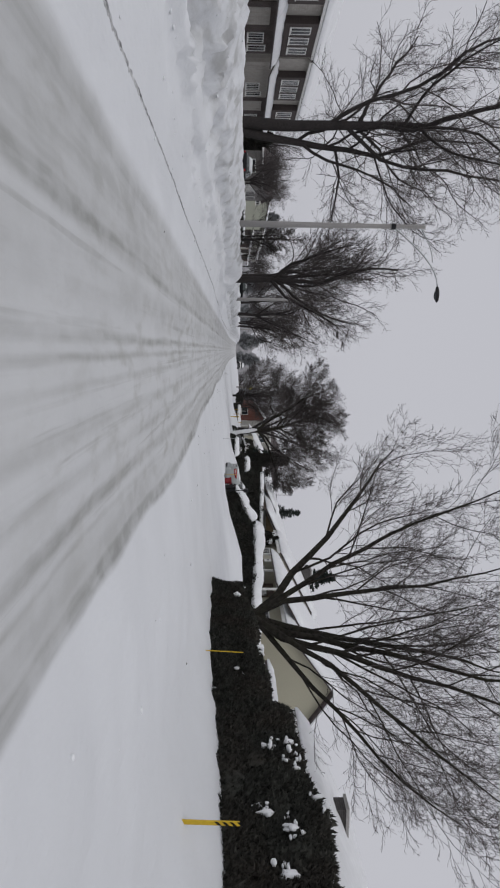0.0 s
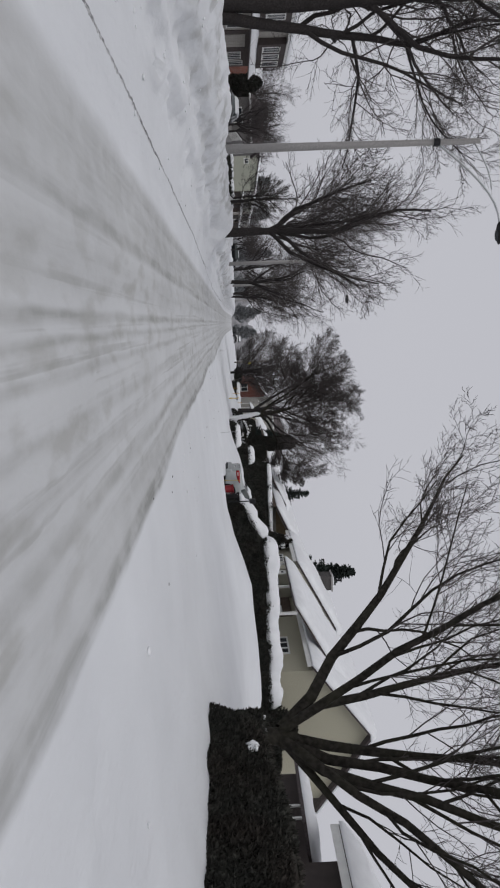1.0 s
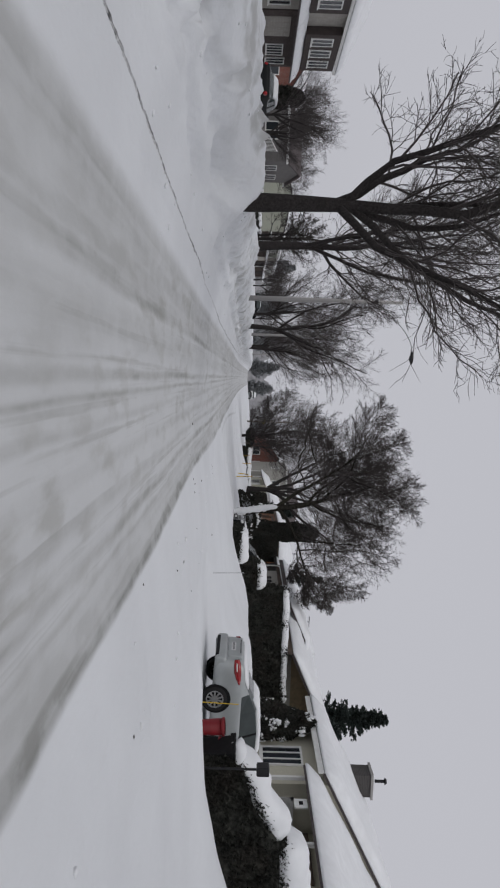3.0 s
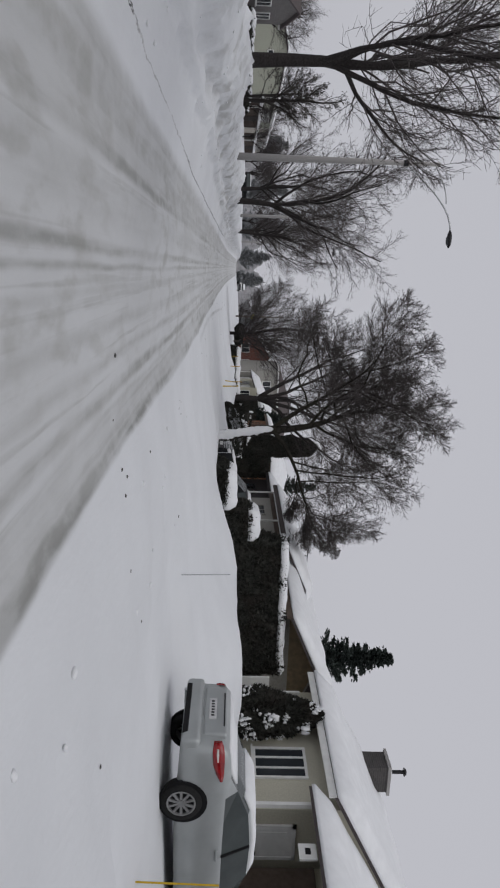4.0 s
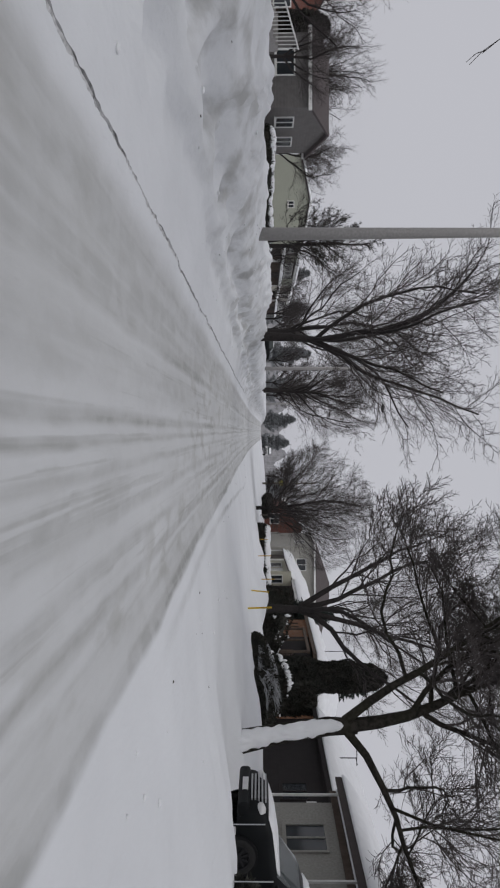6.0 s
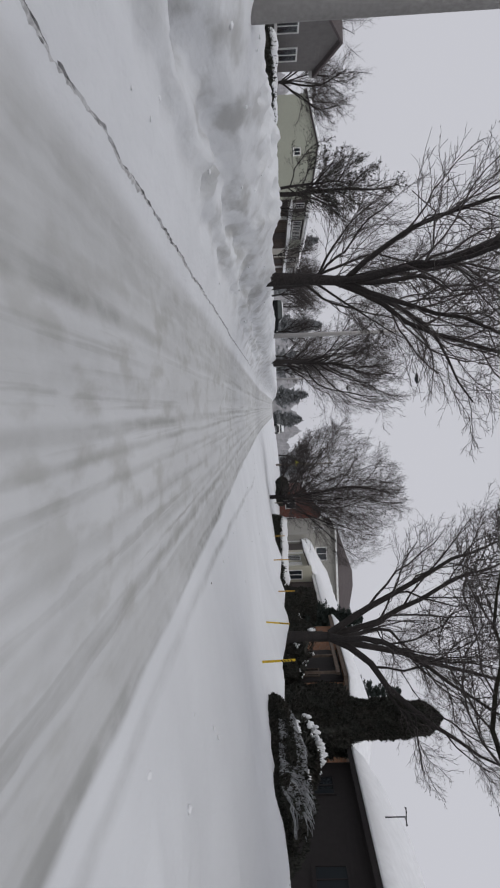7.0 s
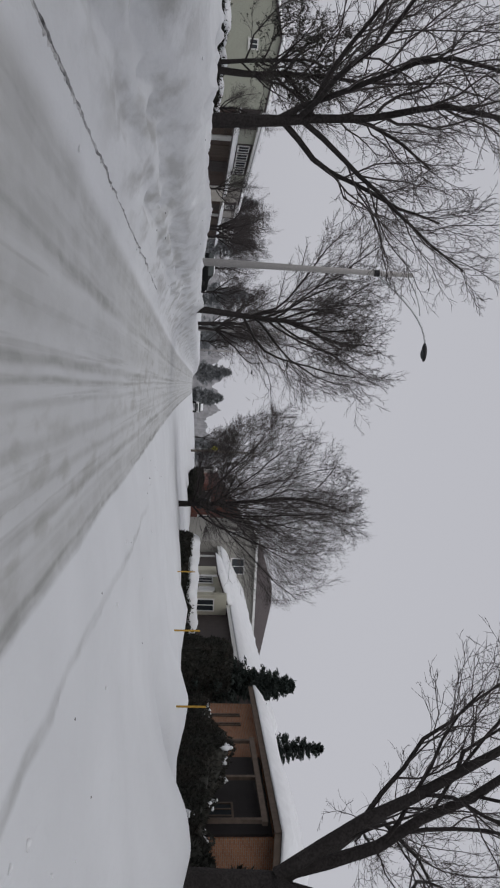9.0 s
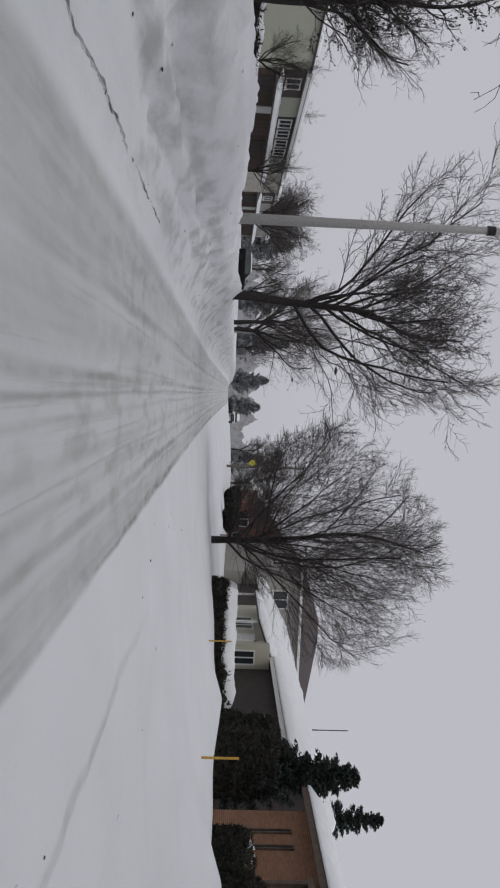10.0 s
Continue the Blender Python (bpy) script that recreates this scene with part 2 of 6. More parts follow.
BROWNBRICK = brick_material("brown_brick", (0.12, 0.08, 0.065), (0.09, 0.06, 0.05), (0.16, 0.14, 0.12))
DARKBRICK = brick_material("dark_red_brick", (0.11, 0.083, 0.078), (0.085, 0.066, 0.062), (0.14, 0.13, 0.125))
GREYBRICK = brick_material("grey_chimney_brick", (0.11, 0.1, 0.098), (0.08, 0.074, 0.072), (0.14, 0.135, 0.13))
SHINGLE = material("brown_asphalt_shingle", (0.1, 0.085, 0.085), 0.95, vary=0.25, grain=14, stain=0.7, bump=0.6)
DARKMETAL = material("dark_metal", (0.03, 0.03, 0.032), 0.45, metal=0.6, vary=0.2)
POLEGREY = material("weathered_concrete_pole", (0.33, 0.32, 0.31), 0.85, vary=0.12, grain=18, stain=0.8)
POLEWOOD = material("weathered_wood_pole", (0.16, 0.14, 0.12), 0.9, vary=0.3, grain=10)
ALU = material("aluminium", (0.5, 0.51, 0.52), 0.4, metal=0.8, vary=0.1)
YELLOW = material("yellow_stake_paint", (0.62, 0.42, 0.03), 0.6, vary=0.15, grain=10)
ORANGE = material("orange_stake_paint", (0.5, 0.3, 0.05), 0.6, vary=0.15, grain=10)
BLACK = material("black_plastic", (0.012, 0.012, 0.013), 0.6, vary=0.2, grain=10, spec=0.12)
RED = material("red_plastic_bin", (0.2, 0.012, 0.018), 0.5, vary=0.2, grain=5, bump=0.1)
BLUE = material("blue_plastic", (0.05, 0.12, 0.25), 0.5, vary=0.2)
GREEN = material("dark_green_plastic", (0.02, 0.07, 0.05), 0.6, vary=0.2)
SILVER = material("silver_car_paint", (0.4, 0.42, 0.42), 0.35, metal=0.35, vary=0.08, grain=3, stain=1.5, bump=0.0, spec=0.5)
DARKPAINT = material("dark_car_paint", (0.009, 0.01, 0.011), 0.45, metal=0.0, vary=0.15, grain=3, stain=1.5, bump=0.0, spec=0.1)
WHITEPAINT = material("white_car_paint", (0.6, 0.6, 0.6), 0.35, vary=0.08, bump=0.0)
TAILRED = material("tail_light_red", (0.3, 0.008, 0.012), 0.2, vary=0.3, grain=12, spec=0.6)
RUBBER = material("tyre_rubber", (0.016, 0.016, 0.016), 0.85, vary=0.3, grain=20)
RIM = material("alloy_rim", (0.42, 0.42, 0.42), 0.4, metal=0.7, vary=0.2)
# mottled snow grey that paints the soft shadow of the kerb step
STEP_SHADE = material("mottled_step_shade", (0.5, 0.5, 0.505), 0.8, vary=0.35, grain=22, stain=3.0, bump=0.4, spec=0.15, tint=(0.78, 0.79, 0.8))
KERB = material("wet_kerb_stone", (0.2, 0.2, 0.202), 0.8, vary=0.7, grain=9, stain=2.2, spec=0.15, tint=(0.8, 0.81, 0.825))
# soil colour, also used for lumps that paint shaded footprint pits
SOIL_PIT_SHADE = material("frozen_soil_and_pit_shade", (0.13, 0.125, 0.12), 0.9, vary=0.4, grain=20)
SIGNYELLOW = material("yellow_sign_face", (0.55, 0.5, 0.05), 0.5, vary=0.1)

# ---------------------------------------------------------------- mesh helpers


def smooth(a, c, v):
    t = min(1.0, max(0.0, (v - a) / (c - a)))
    return t * t * (3 - 2 * t)


def mesh_of(name, verts, faces, mat, shade=False):
    me = bpy.data.meshes.new(name)
    verts = np.asarray(verts, float).reshape(-1, 3)
    if isinstance(faces, np.ndarray):
        k = faces.shape[1]
        me.vertices.add(len(verts))
        me.vertices.foreach_set("co", verts.astype(np.float32).ravel())
        me.loops.add(faces.size)
        me.loops.foreach_set("vertex_index", faces.astype(np.int32).ravel())
        me.polygons.add(len(faces))
        me.polygons.foreach_set("loop_start", np.arange(0, faces.size, k, dtype=np.int32))
        me.update(calc_edges=True)
        me.validate()
    else:
        me.from_pydata(verts.tolist(), [], faces)
    if shade:
        me.polygons.foreach_set("use_smooth", [True] * len(me.polygons))
    me.materials.append(mat)
    return me


def part(name, vf, mat, parent=None, label="", at=(0, 0, 0), shade=False):
    """One mesh object from (verts, faces) or a bmesh, under a thing or a part."""
    if isinstance(vf, bmesh.types.BMesh):
        me = bpy.data.meshes.new(name)
        vf.normal_update()
        vf.to_mesh(me)
        vf.free()
        me.materials.append(mat)
        if shade:
            me.polygons.foreach_set("use_smooth", [True] * len(me.polygons))
    else:
        me = mesh_of(name, vf[0], vf[1], mat, shade)
    ob = new(name, me)
    ob.location = at
    if parent is not None:
        ob.parent = parent
    if label:
        tagged(ob, label)
    return ob


def thing(name, at, label, category, group="", turn=0.0):
    ob = new(name)
    ob.empty_display_size = 0.2
    ob.location, ob.rotation_euler = at, (0, 0, radians(turn))
    return tagged(ob, label, category, group)


def join(*pieces):
    vs, fs, n = [], [], 0
    for v, f in pieces:
        v = [tuple(p) for p in v]
        vs += v
        fs += [tuple(int(i) + n for i in q) for q in f]
        n += len(v)
    return vs, fs


def box(x0, y0, z0, x1, y1, z1):
    v = [(x, y, z) for z in (z0, z1) for y in (y0, y1) for x in (x0, x1)]
    return v, [(0, 2, 3, 1), (4, 5, 7, 6), (0, 1, 5, 4), (2, 6, 7, 3), (0, 4, 6, 2), (1, 3, 7, 5)]


def soft_box(x0, y0, z0, x1, y1, z1, r=0.03, seg=2):
    bm = bmesh.new()
    v, f = box(x0, y0, z0, x1, y1, z1)
    vs = [bm.verts.new(p) for p in v]
    for q in f:
        bm.faces.new([vs[i] for i in q])
    bmesh.ops.bevel(bm, geom=bm.edges[:], offset=r, segments=seg, affect="EDGES", profile=0.5)
    return bm


def tube(points, radii, sides=8, caps=True):
    """A tapered tube along points."""
    p = np.asarray(points, float)
    r = np.asarray(radii, float) * np.ones(len(p))
    t = np.gradient(p, axis=0)
    t /= np.linalg.norm(t, axis=1)[:, None] + 1e-9
    ref = np.array([0.31, 0.17, 0.93]) if abs(t[0] @ [0.31, 0.17, 0.93]) < 0.9 else np.array([1.0, 0, 0])
    a = np.cross(t, ref)
    a /= np.linalg.norm(a, axis=1)[:, None]
    c = np.cross(t, a)
    ang = np.linspace(0, 2 * np.pi, sides, endpoint=False)
    v = (p[:, None] + r[:, None, None] * (np.cos(ang)[None, :, None] * a[:, None] + np.sin(ang)[None, :, None] * c[:, None])).reshape(-1, 3)
    f = [(i * sides + j, i * sides + (j + 1) % sides, (i + 1) * sides + (j + 1) % sides, (i + 1) * sides + j) for i in range(len(p) - 1) for j in range(sides)]
    if caps:
        f += [tuple(reversed(range(sides))), tuple(range((len(p) - 1) * sides, len(p) * sides))]
    return v.tolist(), f


def prism(section, y0, y1):
    """A cross-section of (x, z) points drawn out along y."""
    k = len(section)
    v = [(x, y, z) for y in (y0, y1) for x, z in section]
    f = [tuple(range(k)), tuple(reversed(range(k, 2 * k)))] + [(i, k + i, k + (i + 1) % k, (i + 1) % k) for i in range(k)]
    return v, f


def turned(vf, m):
    return [tuple(m @ Vector(p)) for p in vf[0]], vf[1]


def grid_faces(nu, nv):
    i = np.arange(nu - 1)[:, None] * nv + np.arange(nv - 1)[None, :]
    return np.stack([i, i + nv, i + nv + 1, i + 1], -1).reshape(-1, 4)


def snow_slab(x0, x1, y0, y1, top, thick, seed=0, step=0.25, edge=0.25, lump=0.08, rough=1.0, low=0.03):
    """A pillow of settled snow over a rectangle; top(x, y) is the surface that it lies on."""
    nx, ny = max(6, int((x1 - x0) / step)), max(6, int((y1 - y0) / step))
    xs, ys = np.linspace(x0, x1, nx), np.linspace(y0, y1, ny)
    up, base = [], []
    for x in xs:
        for y in ys:
            d = min(x - x0, x1 - x, y - y0, y1 - y)
            z = top(x, y)
            k = math.sqrt(max(0.0, 1 - (1 - min(1.0, d / edge)) ** 2))
            h = thick * (0.25 + 0.75 * k) + lump * noise.noise((x * 0.9 + seed, y * 0.9, seed)) * k + 0.4 * rough * lump * noise.noise((x * 3 + seed, y * 3, 2)) * k + (rough - 1) * 0.4 * lump * noise.noise((x * 7 + seed, y * 7, 5))
            up.append((x, y, z + max(low, h)))
            base.append((x, y, z + min(0.004, low - 0.05)))
    f = grid_faces(nx, ny)
    n = nx * ny
    g = f[:, ::-1] + n
    rim = [i * ny for i in range(nx)] + [(nx - 1) * ny + j for j in range(1, ny)] + [i * ny + ny - 1 for i in range(nx - 2, -1, -1)] + [j for j in range(ny - 2, 0, -1)]
    side = np.array([(a, c, c + n, a + n) for a, c in zip(rim, rim[1:] + rim[:1])])
    return np.array(up + base), np.concatenate([f[:, ::-1] * 1, g[:, ::-1], side])


# ---------------------------------------------------------------- ground
RIGHT = ([0, 1.75, 2.3, 4, 6, 8, 10, 14, 30, 120, 3000], [0, 0.0, 0.1, 0.24, 0.42, 0.66, 0.95, 1.12, 1.2, 1.5, 4])
LEFT = ([0, 2.1, 2.42, 3.0, 4, 5, 5.6, 6.5, 9, 20, 120, 3000], [0, 0.02, 0.1, 0.2, 0.5, 1.0, 1.17, 1.2, 1.12, 1.2, 1.6, 4])
# drifts and heaps: x, y, radius across, radius along, height
HEAPS = [(-3.6, 38.5, 0.75, 0.95, 0.36), (11.5, 50.5, 2.8, 3.2, 0.7), (9.5, 54.3, 2.4, 1.7, 0.45), (13.5, 35.2, 4.5, 2.0, 0.56), (10.6, 35.6, 1.1, 1.3, 0.16), (15.6, 35.4, 1.3, 1.3, 0.14), (6.8, 5.0, 1.0, 8.0, 0.75), (9.5, 48, 1.5, 2.5, 0.3), (5.2, 48.5, 1.3, 2.4, 0.12), (5.4, 36.8, 1.2, 1.6, 0.16), (6.2, 57.2, 1.4, 2.6, 0.2), (5.2, 67.0, 1.4, 2.5, 0.16),
         (12.5, 97, 1.5, 6, 0.15), (9.0, 70.0, 1.6, 3.0, 0.25), (8.9, 84.7, 1.3, 2.0, 0.66), (9.7, 80.4, 1.5, 2.2, 0.25), (9.8, 92.8, 1.3, 1.5, 0.52), (9.8, 97.0, 1.5, 2.0, 0.2), (9.8, 101.3, 1.3, 1.7, 0.42), (-5.2, 27, 1.2, 3.0, 0.15), (-3.9, 39.9, 0.6, 1.2, 0.2), (-3.6, 74.4, 0.7, 1.8, 0.22), (-3.5, 104.8, 0.7, 1.8, 0.25), (-4.6, 52, 1.0, 2.0, 0.2), (-4.8, 70, 1.1, 2.2, 0.25), (-4.6, 92, 1.2, 3.0, 0.2)]
# driveways cut through the verge: middle along the road, half width
DRIVES = [(40.4, 3.0), (61.4, 1.7), (89.2, 0.5), (118.0, 2.0)]


def kerb_x(y):
    """The kerb's line, which is not quite straight."""
    return -float(np.interp(y, [0, 30, 48, 55, 77, 92, 160], [2.45, 2.58, 2.05, 1.98, 2.12, 2.3, 2.4]))


def crest_x(y):
    """Where the ploughed bank on the left is highest."""
    return -float(np.interp(y, [0, 28, 36, 40, 46, 52, 62, 75, 105], [5.9, 5.5, 4.7, 4.3, 4.5, 4.9, 4.4, 3.9, 3.5]))


def ground_z(x, y, rough=True):
    if x >= 0:
        z = np.interp(x, *RIGHT)
    else:
        k, c = -kerb_x(y), -crest_x(y)
        u = -x
        u = u * 2.42 / k if u < k else 2.42 + (u - k) * (5.6 - 2.42) / (c - k) if u < c else 5.6 + (u - c)
        z = np.interp(u, *LEFT)
        if rough and 2.9 < u < 5 and y < 118:
            # two broken ledges that the plough left along the bank
            for at, deep, seed in ((3.75, 0.16, 3), (4.55, 0.34, 6)):
                deep *= 1 - smooth(90, 102, y)
                at += 0.2 * noise.noise((y * 0.35, seed, 31)) + 0.13 * noise.noise((y * 1.3, seed, 32)) + 0.06 * noise.noise((y * 3.4, seed, 33))
                deep *= min(1.3, max(0.0, 0.75 + 1.1 * noise.noise((y * 0.45, seed, 34)) + 0.7 * noise.noise((y * 1.9, seed, 35))))
                z -= deep * (smooth(at - 0.7, at - 0.1, u) - smooth(at - 0.06, at + 0.07, u))
    for hx, hy, rx, ry, h in HEAPS:
        z += h * math.exp(-((x - hx) / rx) ** 2 - ((y - hy) / ry) ** 2)
    if x > 3:
        for c, w in DRIVES:
            k = 1 - smooth(w, w + 1.1, abs(y - c))
            if k > 0:
                low = 0.08 + 0.032 * (x - 2) if x < 12 else 0.4 + 0.2 * (x - 12)
                z += k * (min(z, low) - z) * smooth(3, 5.5, x)
    z += 1.0 * smooth(105, 210, y)
    if rough:
        if -2.3 < x < 1.9:
            z += 0.025 * noise.noise((x * 2.2, y * 0.35, 3)) + 0.02 * noise.noise((x * 6, y * 1.3, 5)) + 0.022 * noise.noise((x * 6, y * 3.5, 5)) * (0.5 + noise.noise((x, y * 0.3, 8)))
            for c, w in ((-1.35, 0.3), (-0.05, 0.28), (1.45, 0.25)):
                z -= 0.03 * math.exp(-(((x - c) + 0.15 * math.sin(y * 0.11)) / w) ** 2)
        elif x >= 1.9:
            z += 0.05 * noise.noise((x * 0.5, y * 0.4, 7)) + (0.04 * noise.noise((x * 1.6, y * 1.4, 9)) + 0.015 * noise.noise((x * 5, y * 4, 9))) * smooth(1.9, 3, x)
        else:
            k = smooth(2.5, 4, -x)
            far = 1 - 0.6 * smooth(7, 12, -x)
            patch = smooth(-0.1, 0.35, noise.noise((x * 0.5, y * 0.35, 21)))
            z += k * far * (0.05 * noise.noise((x * 0.8, y * 0.45, 11)) + patch * (0.11 * abs(noise.noise((x * 1.7, y * 1.2, 13))) + 0.06 * abs(noise.noise((x * 4.2, y * 3.1, 14)))) + 0.018 * noise.noise((x * 5, y * 4, 15)) - 0.03)
    return z


dents = random.Random(31)
DENTS = {}
for _ in range(330):
    dy, side = dents.uniform(4, 116), dents.random()
    dx = dents.gauss(-4.7, 0.8) if side < 0.85 else dents.uniform(2.4, 5.5)
    if dx < -2.7 or dx > 0:
        DENTS.setdefault(int(dy), []).append((dx, dy, dents.uniform(0.08, 0.22), dents.uniform(0.1, 0.36), dents.uniform(0.07, 0.2) * (1 if dx < 0 else 0.35)))


def dent_z(x, y):
    """Small pits with a raised lip."""
    z = 0.0
    for k in (int(y) - 1, int(y), int(y) + 1):
        for dx, dy, rx, ry, h in DENTS.get(k, ()):
            q = ((x - dx) / rx) ** 2 + ((y - dy) / ry) ** 2
            if q < 9:
                z += h * (0.5 * math.exp(-(math.sqrt(q) - 1.4) ** 2 * 4) - math.exp(-q * 1.2))
    return z


def axis_points(spans):
    out = []
    for a, c, s in spans:
        out += list(np.arange(a, c - 1e-6, s))
    return out + [spans[-1][1]]


gx = axis_points([(-2500, -300, 550), (-300, -60, 40), (-60, -20, 4), (-20, -7, 1.0), (-7, -5, 0.13), (-5, -2.8, 0.065), (-2.8, -1.8, 0.1), (-1.8, 2.6, 0.13), (2.6, 6, 0.18), (6, 9, 0.3), (9, 20, 0.8), (20, 60, 4), (60, 300, 40), (300, 2500, 550)])
gy = axis_points([(-300, -20, 40), (-20, 4, 1.0), (4, 40, 0.16), (40, 100, 0.12), (100, 112, 0.16), (112, 120, 0.4), (120, 170, 1.0), (170, 300, 8), (300, 3000, 300)])
gv = np.array([(x, y, ground_z(x, y, abs(x) < 25 and y < 175) + (dent_z(x, y) if -7 < x < 6 and y < 118 else 0)) for x in gx for y in gy])
ground = part("ground", (gv, grid_faces(len(gx), len(gy))[:, ::-1].copy()), GROUND, shade=True)
tagged(ground, "snow-covered street and verges with packed, dirty wheel tracks", "ground", kind="structure")


def kerb_strip():
    """The top of the kerb, showing in places through the snow."""
    v, f = [], []
    ys = np.arange(2, 94, 0.04)
    for i, y in enumerate(ys):
        far = smooth(50, 75, y)
        x = kerb_x(y) + 0.04 * noise.noise((y * 0.25, 1, 1)) + 0.02 * noise.noise((y * 1.7, 4, 1)) + 0.02 * noise.noise((y * 6, 4, 1))
        h = ground_z(x, y) + 0.009 + 0.002 * far - 0.04 * smooth(88, 95, y) - 0.012 * (smooth(38, 42, y) - smooth(45, 49, y)) + 0.01 * noise.noise((y * 0.5, 7, 2)) + 0.008 * noise.noise((y * 2.5, 7, 2)) + 0.01 * noise.noise((y * 8, 7, 2))
        w = 0.014 + 0.002 * far + 0.008 * noise.noise((y * 1.1, 2, 9)) + 0.01 * noise.noise((y * 5.1, 2, 9)) + 0.01 * noise.noise((y * 13, 2, 9))
        w = max(0.004, w * 0.75)
        v += [(x - w, y, h - 0.12), (x - w * 0.8, y, h), (x + w * 0.8, y, h - 0.01), (x + w, y, h - 0.14)]
        if i:
            a = 4 * (i - 1)
            f += [(a + j, a + j + 1, a + j + 5, a + j + 4) for j in range(3)]
    return v, f


def step_shade_strip():
    """Grey ribbon along the kerb, ragged on both sides: the snow step's shadow as colour."""
    v, f = [], []
    for i, y in enumerate(np.arange(2, 92, 0.03)):
        x = kerb_x(y) + 0.04 * noise.noise((y * 0.25, 1, 1)) + 0.02 * noise.noise((y * 1.7, 4, 1))
        a, b = (max(0.004, 0.022 + 0.03 * noise.noise((y * 0.9, k, 3)) + 0.03 * noise.noise((y * 4.3, k, 5)) + 0.035 * noise.noise((y * 14, k, 7))) for k in (2, 9))
        h = 0.003 + 0.006 * noise.noise((y * 1.3, 6, 2)) + 0.005 * noise.noise((y * 9, 6, 2)) - 0.03 * smooth(86, 92, y)
        v += [(x - a, y, ground_z(x - a, y) - 0.012), (x - a * 0.4, y, ground_z(x, y) + h), (x + b * 0.4, y, ground_z(x, y) + h), (x + b, y, ground_z(x + b, y) - 0.012)]
        if i:
            n = 4 * (i - 1)
            f += [(n + j, n + j + 1, n + j + 5, n + j + 4) for j in range(3)]
    return v, f


kerb = part("kerb", kerb_strip(), KERB)
part("step_shade", step_shade_strip(), STEP_SHADE, kerb, "grey mottled ribbon painting the kerb step's shadow", shade=True)
tagged(kerb, "wet dark stone kerb edge half buried in snow", "kerb", kind="structure")

# ---------------------------------------------------------------- trees
UP = Vector((0, 0, 1))


def lump_mesh(c, r, seed, n=10, rough=0.25):
    """An uneven lump."""
    v, f = [], []
    for i in range(n + 1):
        th = math.pi * i / n
        for j in range(n + 4):
            ph = 2 * math.pi * j / (n + 4)
            d = Vector((math.sin(th) * math.cos(ph), math.sin(th) * math.sin(ph), math.cos(th)))
            k = 1 + rough * noise.noise(d * 2.2 + Vector((seed * 3.1, 0, 0)))
            v.append((c[0] + d.x * r[0] * k, c[1] + d.y * r[1] * k, c[2] + d.z * r[2] * k))
    m = n + 4
    for i in range(n):
        for j in range(m):
            f.append((i * m + j, (i + 1) * m + j, (i + 1) * m + (j + 1) % m, i * m + (j + 1) % m))
    return v, f


def grow(rng, p, d, length, r, level, cfg, out):
    """One branch as a wandering line, and its side branches."""
    n = max(2 if level > 3 else 3, min(9, int(length / cfg["seg"][level]) + 1))
    pts, dirs, q, step, env = [p], [d], p, length / n, cfg.get("env") if level else None
    for _ in range(n):
        w = cfg["wob"][level]
        d = (d + Vector((rng.gauss(0, w), rng.gauss(0, w), rng.gauss(0, w))) + UP * cfg["rise"][level]).normalized()
        q = q + d * step
        if env and len(pts) > 2 and ((q.x - env[0]) / env[3]) ** 2 + ((q.y - env[1]) / env[3]) ** 2 + ((q.z - env[2]) / env[4]) ** 2 > 1:
            break
        pts.append(q), dirs.append(d)
    n = len(pts) - 1
    end = r * cfg["taper"][level]
    out[level].append((pts, [r + (end - r) * i / n for i in range(n + 1)]))
    if level + 1 >= len(cfg["count"]):
        return
    k = cfg["count"][level + 1]
    k = max(1, round(k * rng.uniform(0.8, 1.2)))
    turn = rng.uniform(0, 6.28)
    for j in range(k):
        t = cfg["from"][level] + (1 - cfg["from"][level]) * (j + rng.random() * 0.7) / k
        i = min(n - 1, int(t * n))
        base = pts[i].lerp(pts[i + 1], min(1, t * n - i))
        turn += 2.4 + rng.uniform(-0.5, 0.5)
        side = (Matrix.Rotation(turn, 3, dirs[i + 1]) @ dirs[i + 1].orthogonal()).normalized()
        a = cfg["angle"][level + 1] * rng.uniform(*(cfg.get("spread", (0.7, 1.3)) if level == 0 else (0.7, 1.3)))
        nd = (dirs[i + 1] * math.cos(a) + side * math.sin(a)).normalized()
        if nd.z < cfg.get("low", -0.3):
            nd.z = cfg.get("low", -0.3) * rng.random()
            nd.normalize()
        l2 = length * cfg["ratio"][level + 1] * (1.15 - 0.55 * t) * rng.uniform(0.75, 1.25)
        r2 = (r + (end - r) * t) * cfg["thin"][level + 1]
        grow(rng, base, nd, l2, max(r2, cfg["least"]), level + 1, cfg, out)
    if level == 0 and cfg.get("lead"):
        grow(rng, pts[-1] - dirs[-1] * 0.06, (dirs[-1] + Vector((rng.uniform(-0.25, 0.25), rng.uniform(-0.25, 0.25), 0))).normalized(), length * cfg["ratio"][1] * 0.75, end * 0.98, 1, cfg, out)


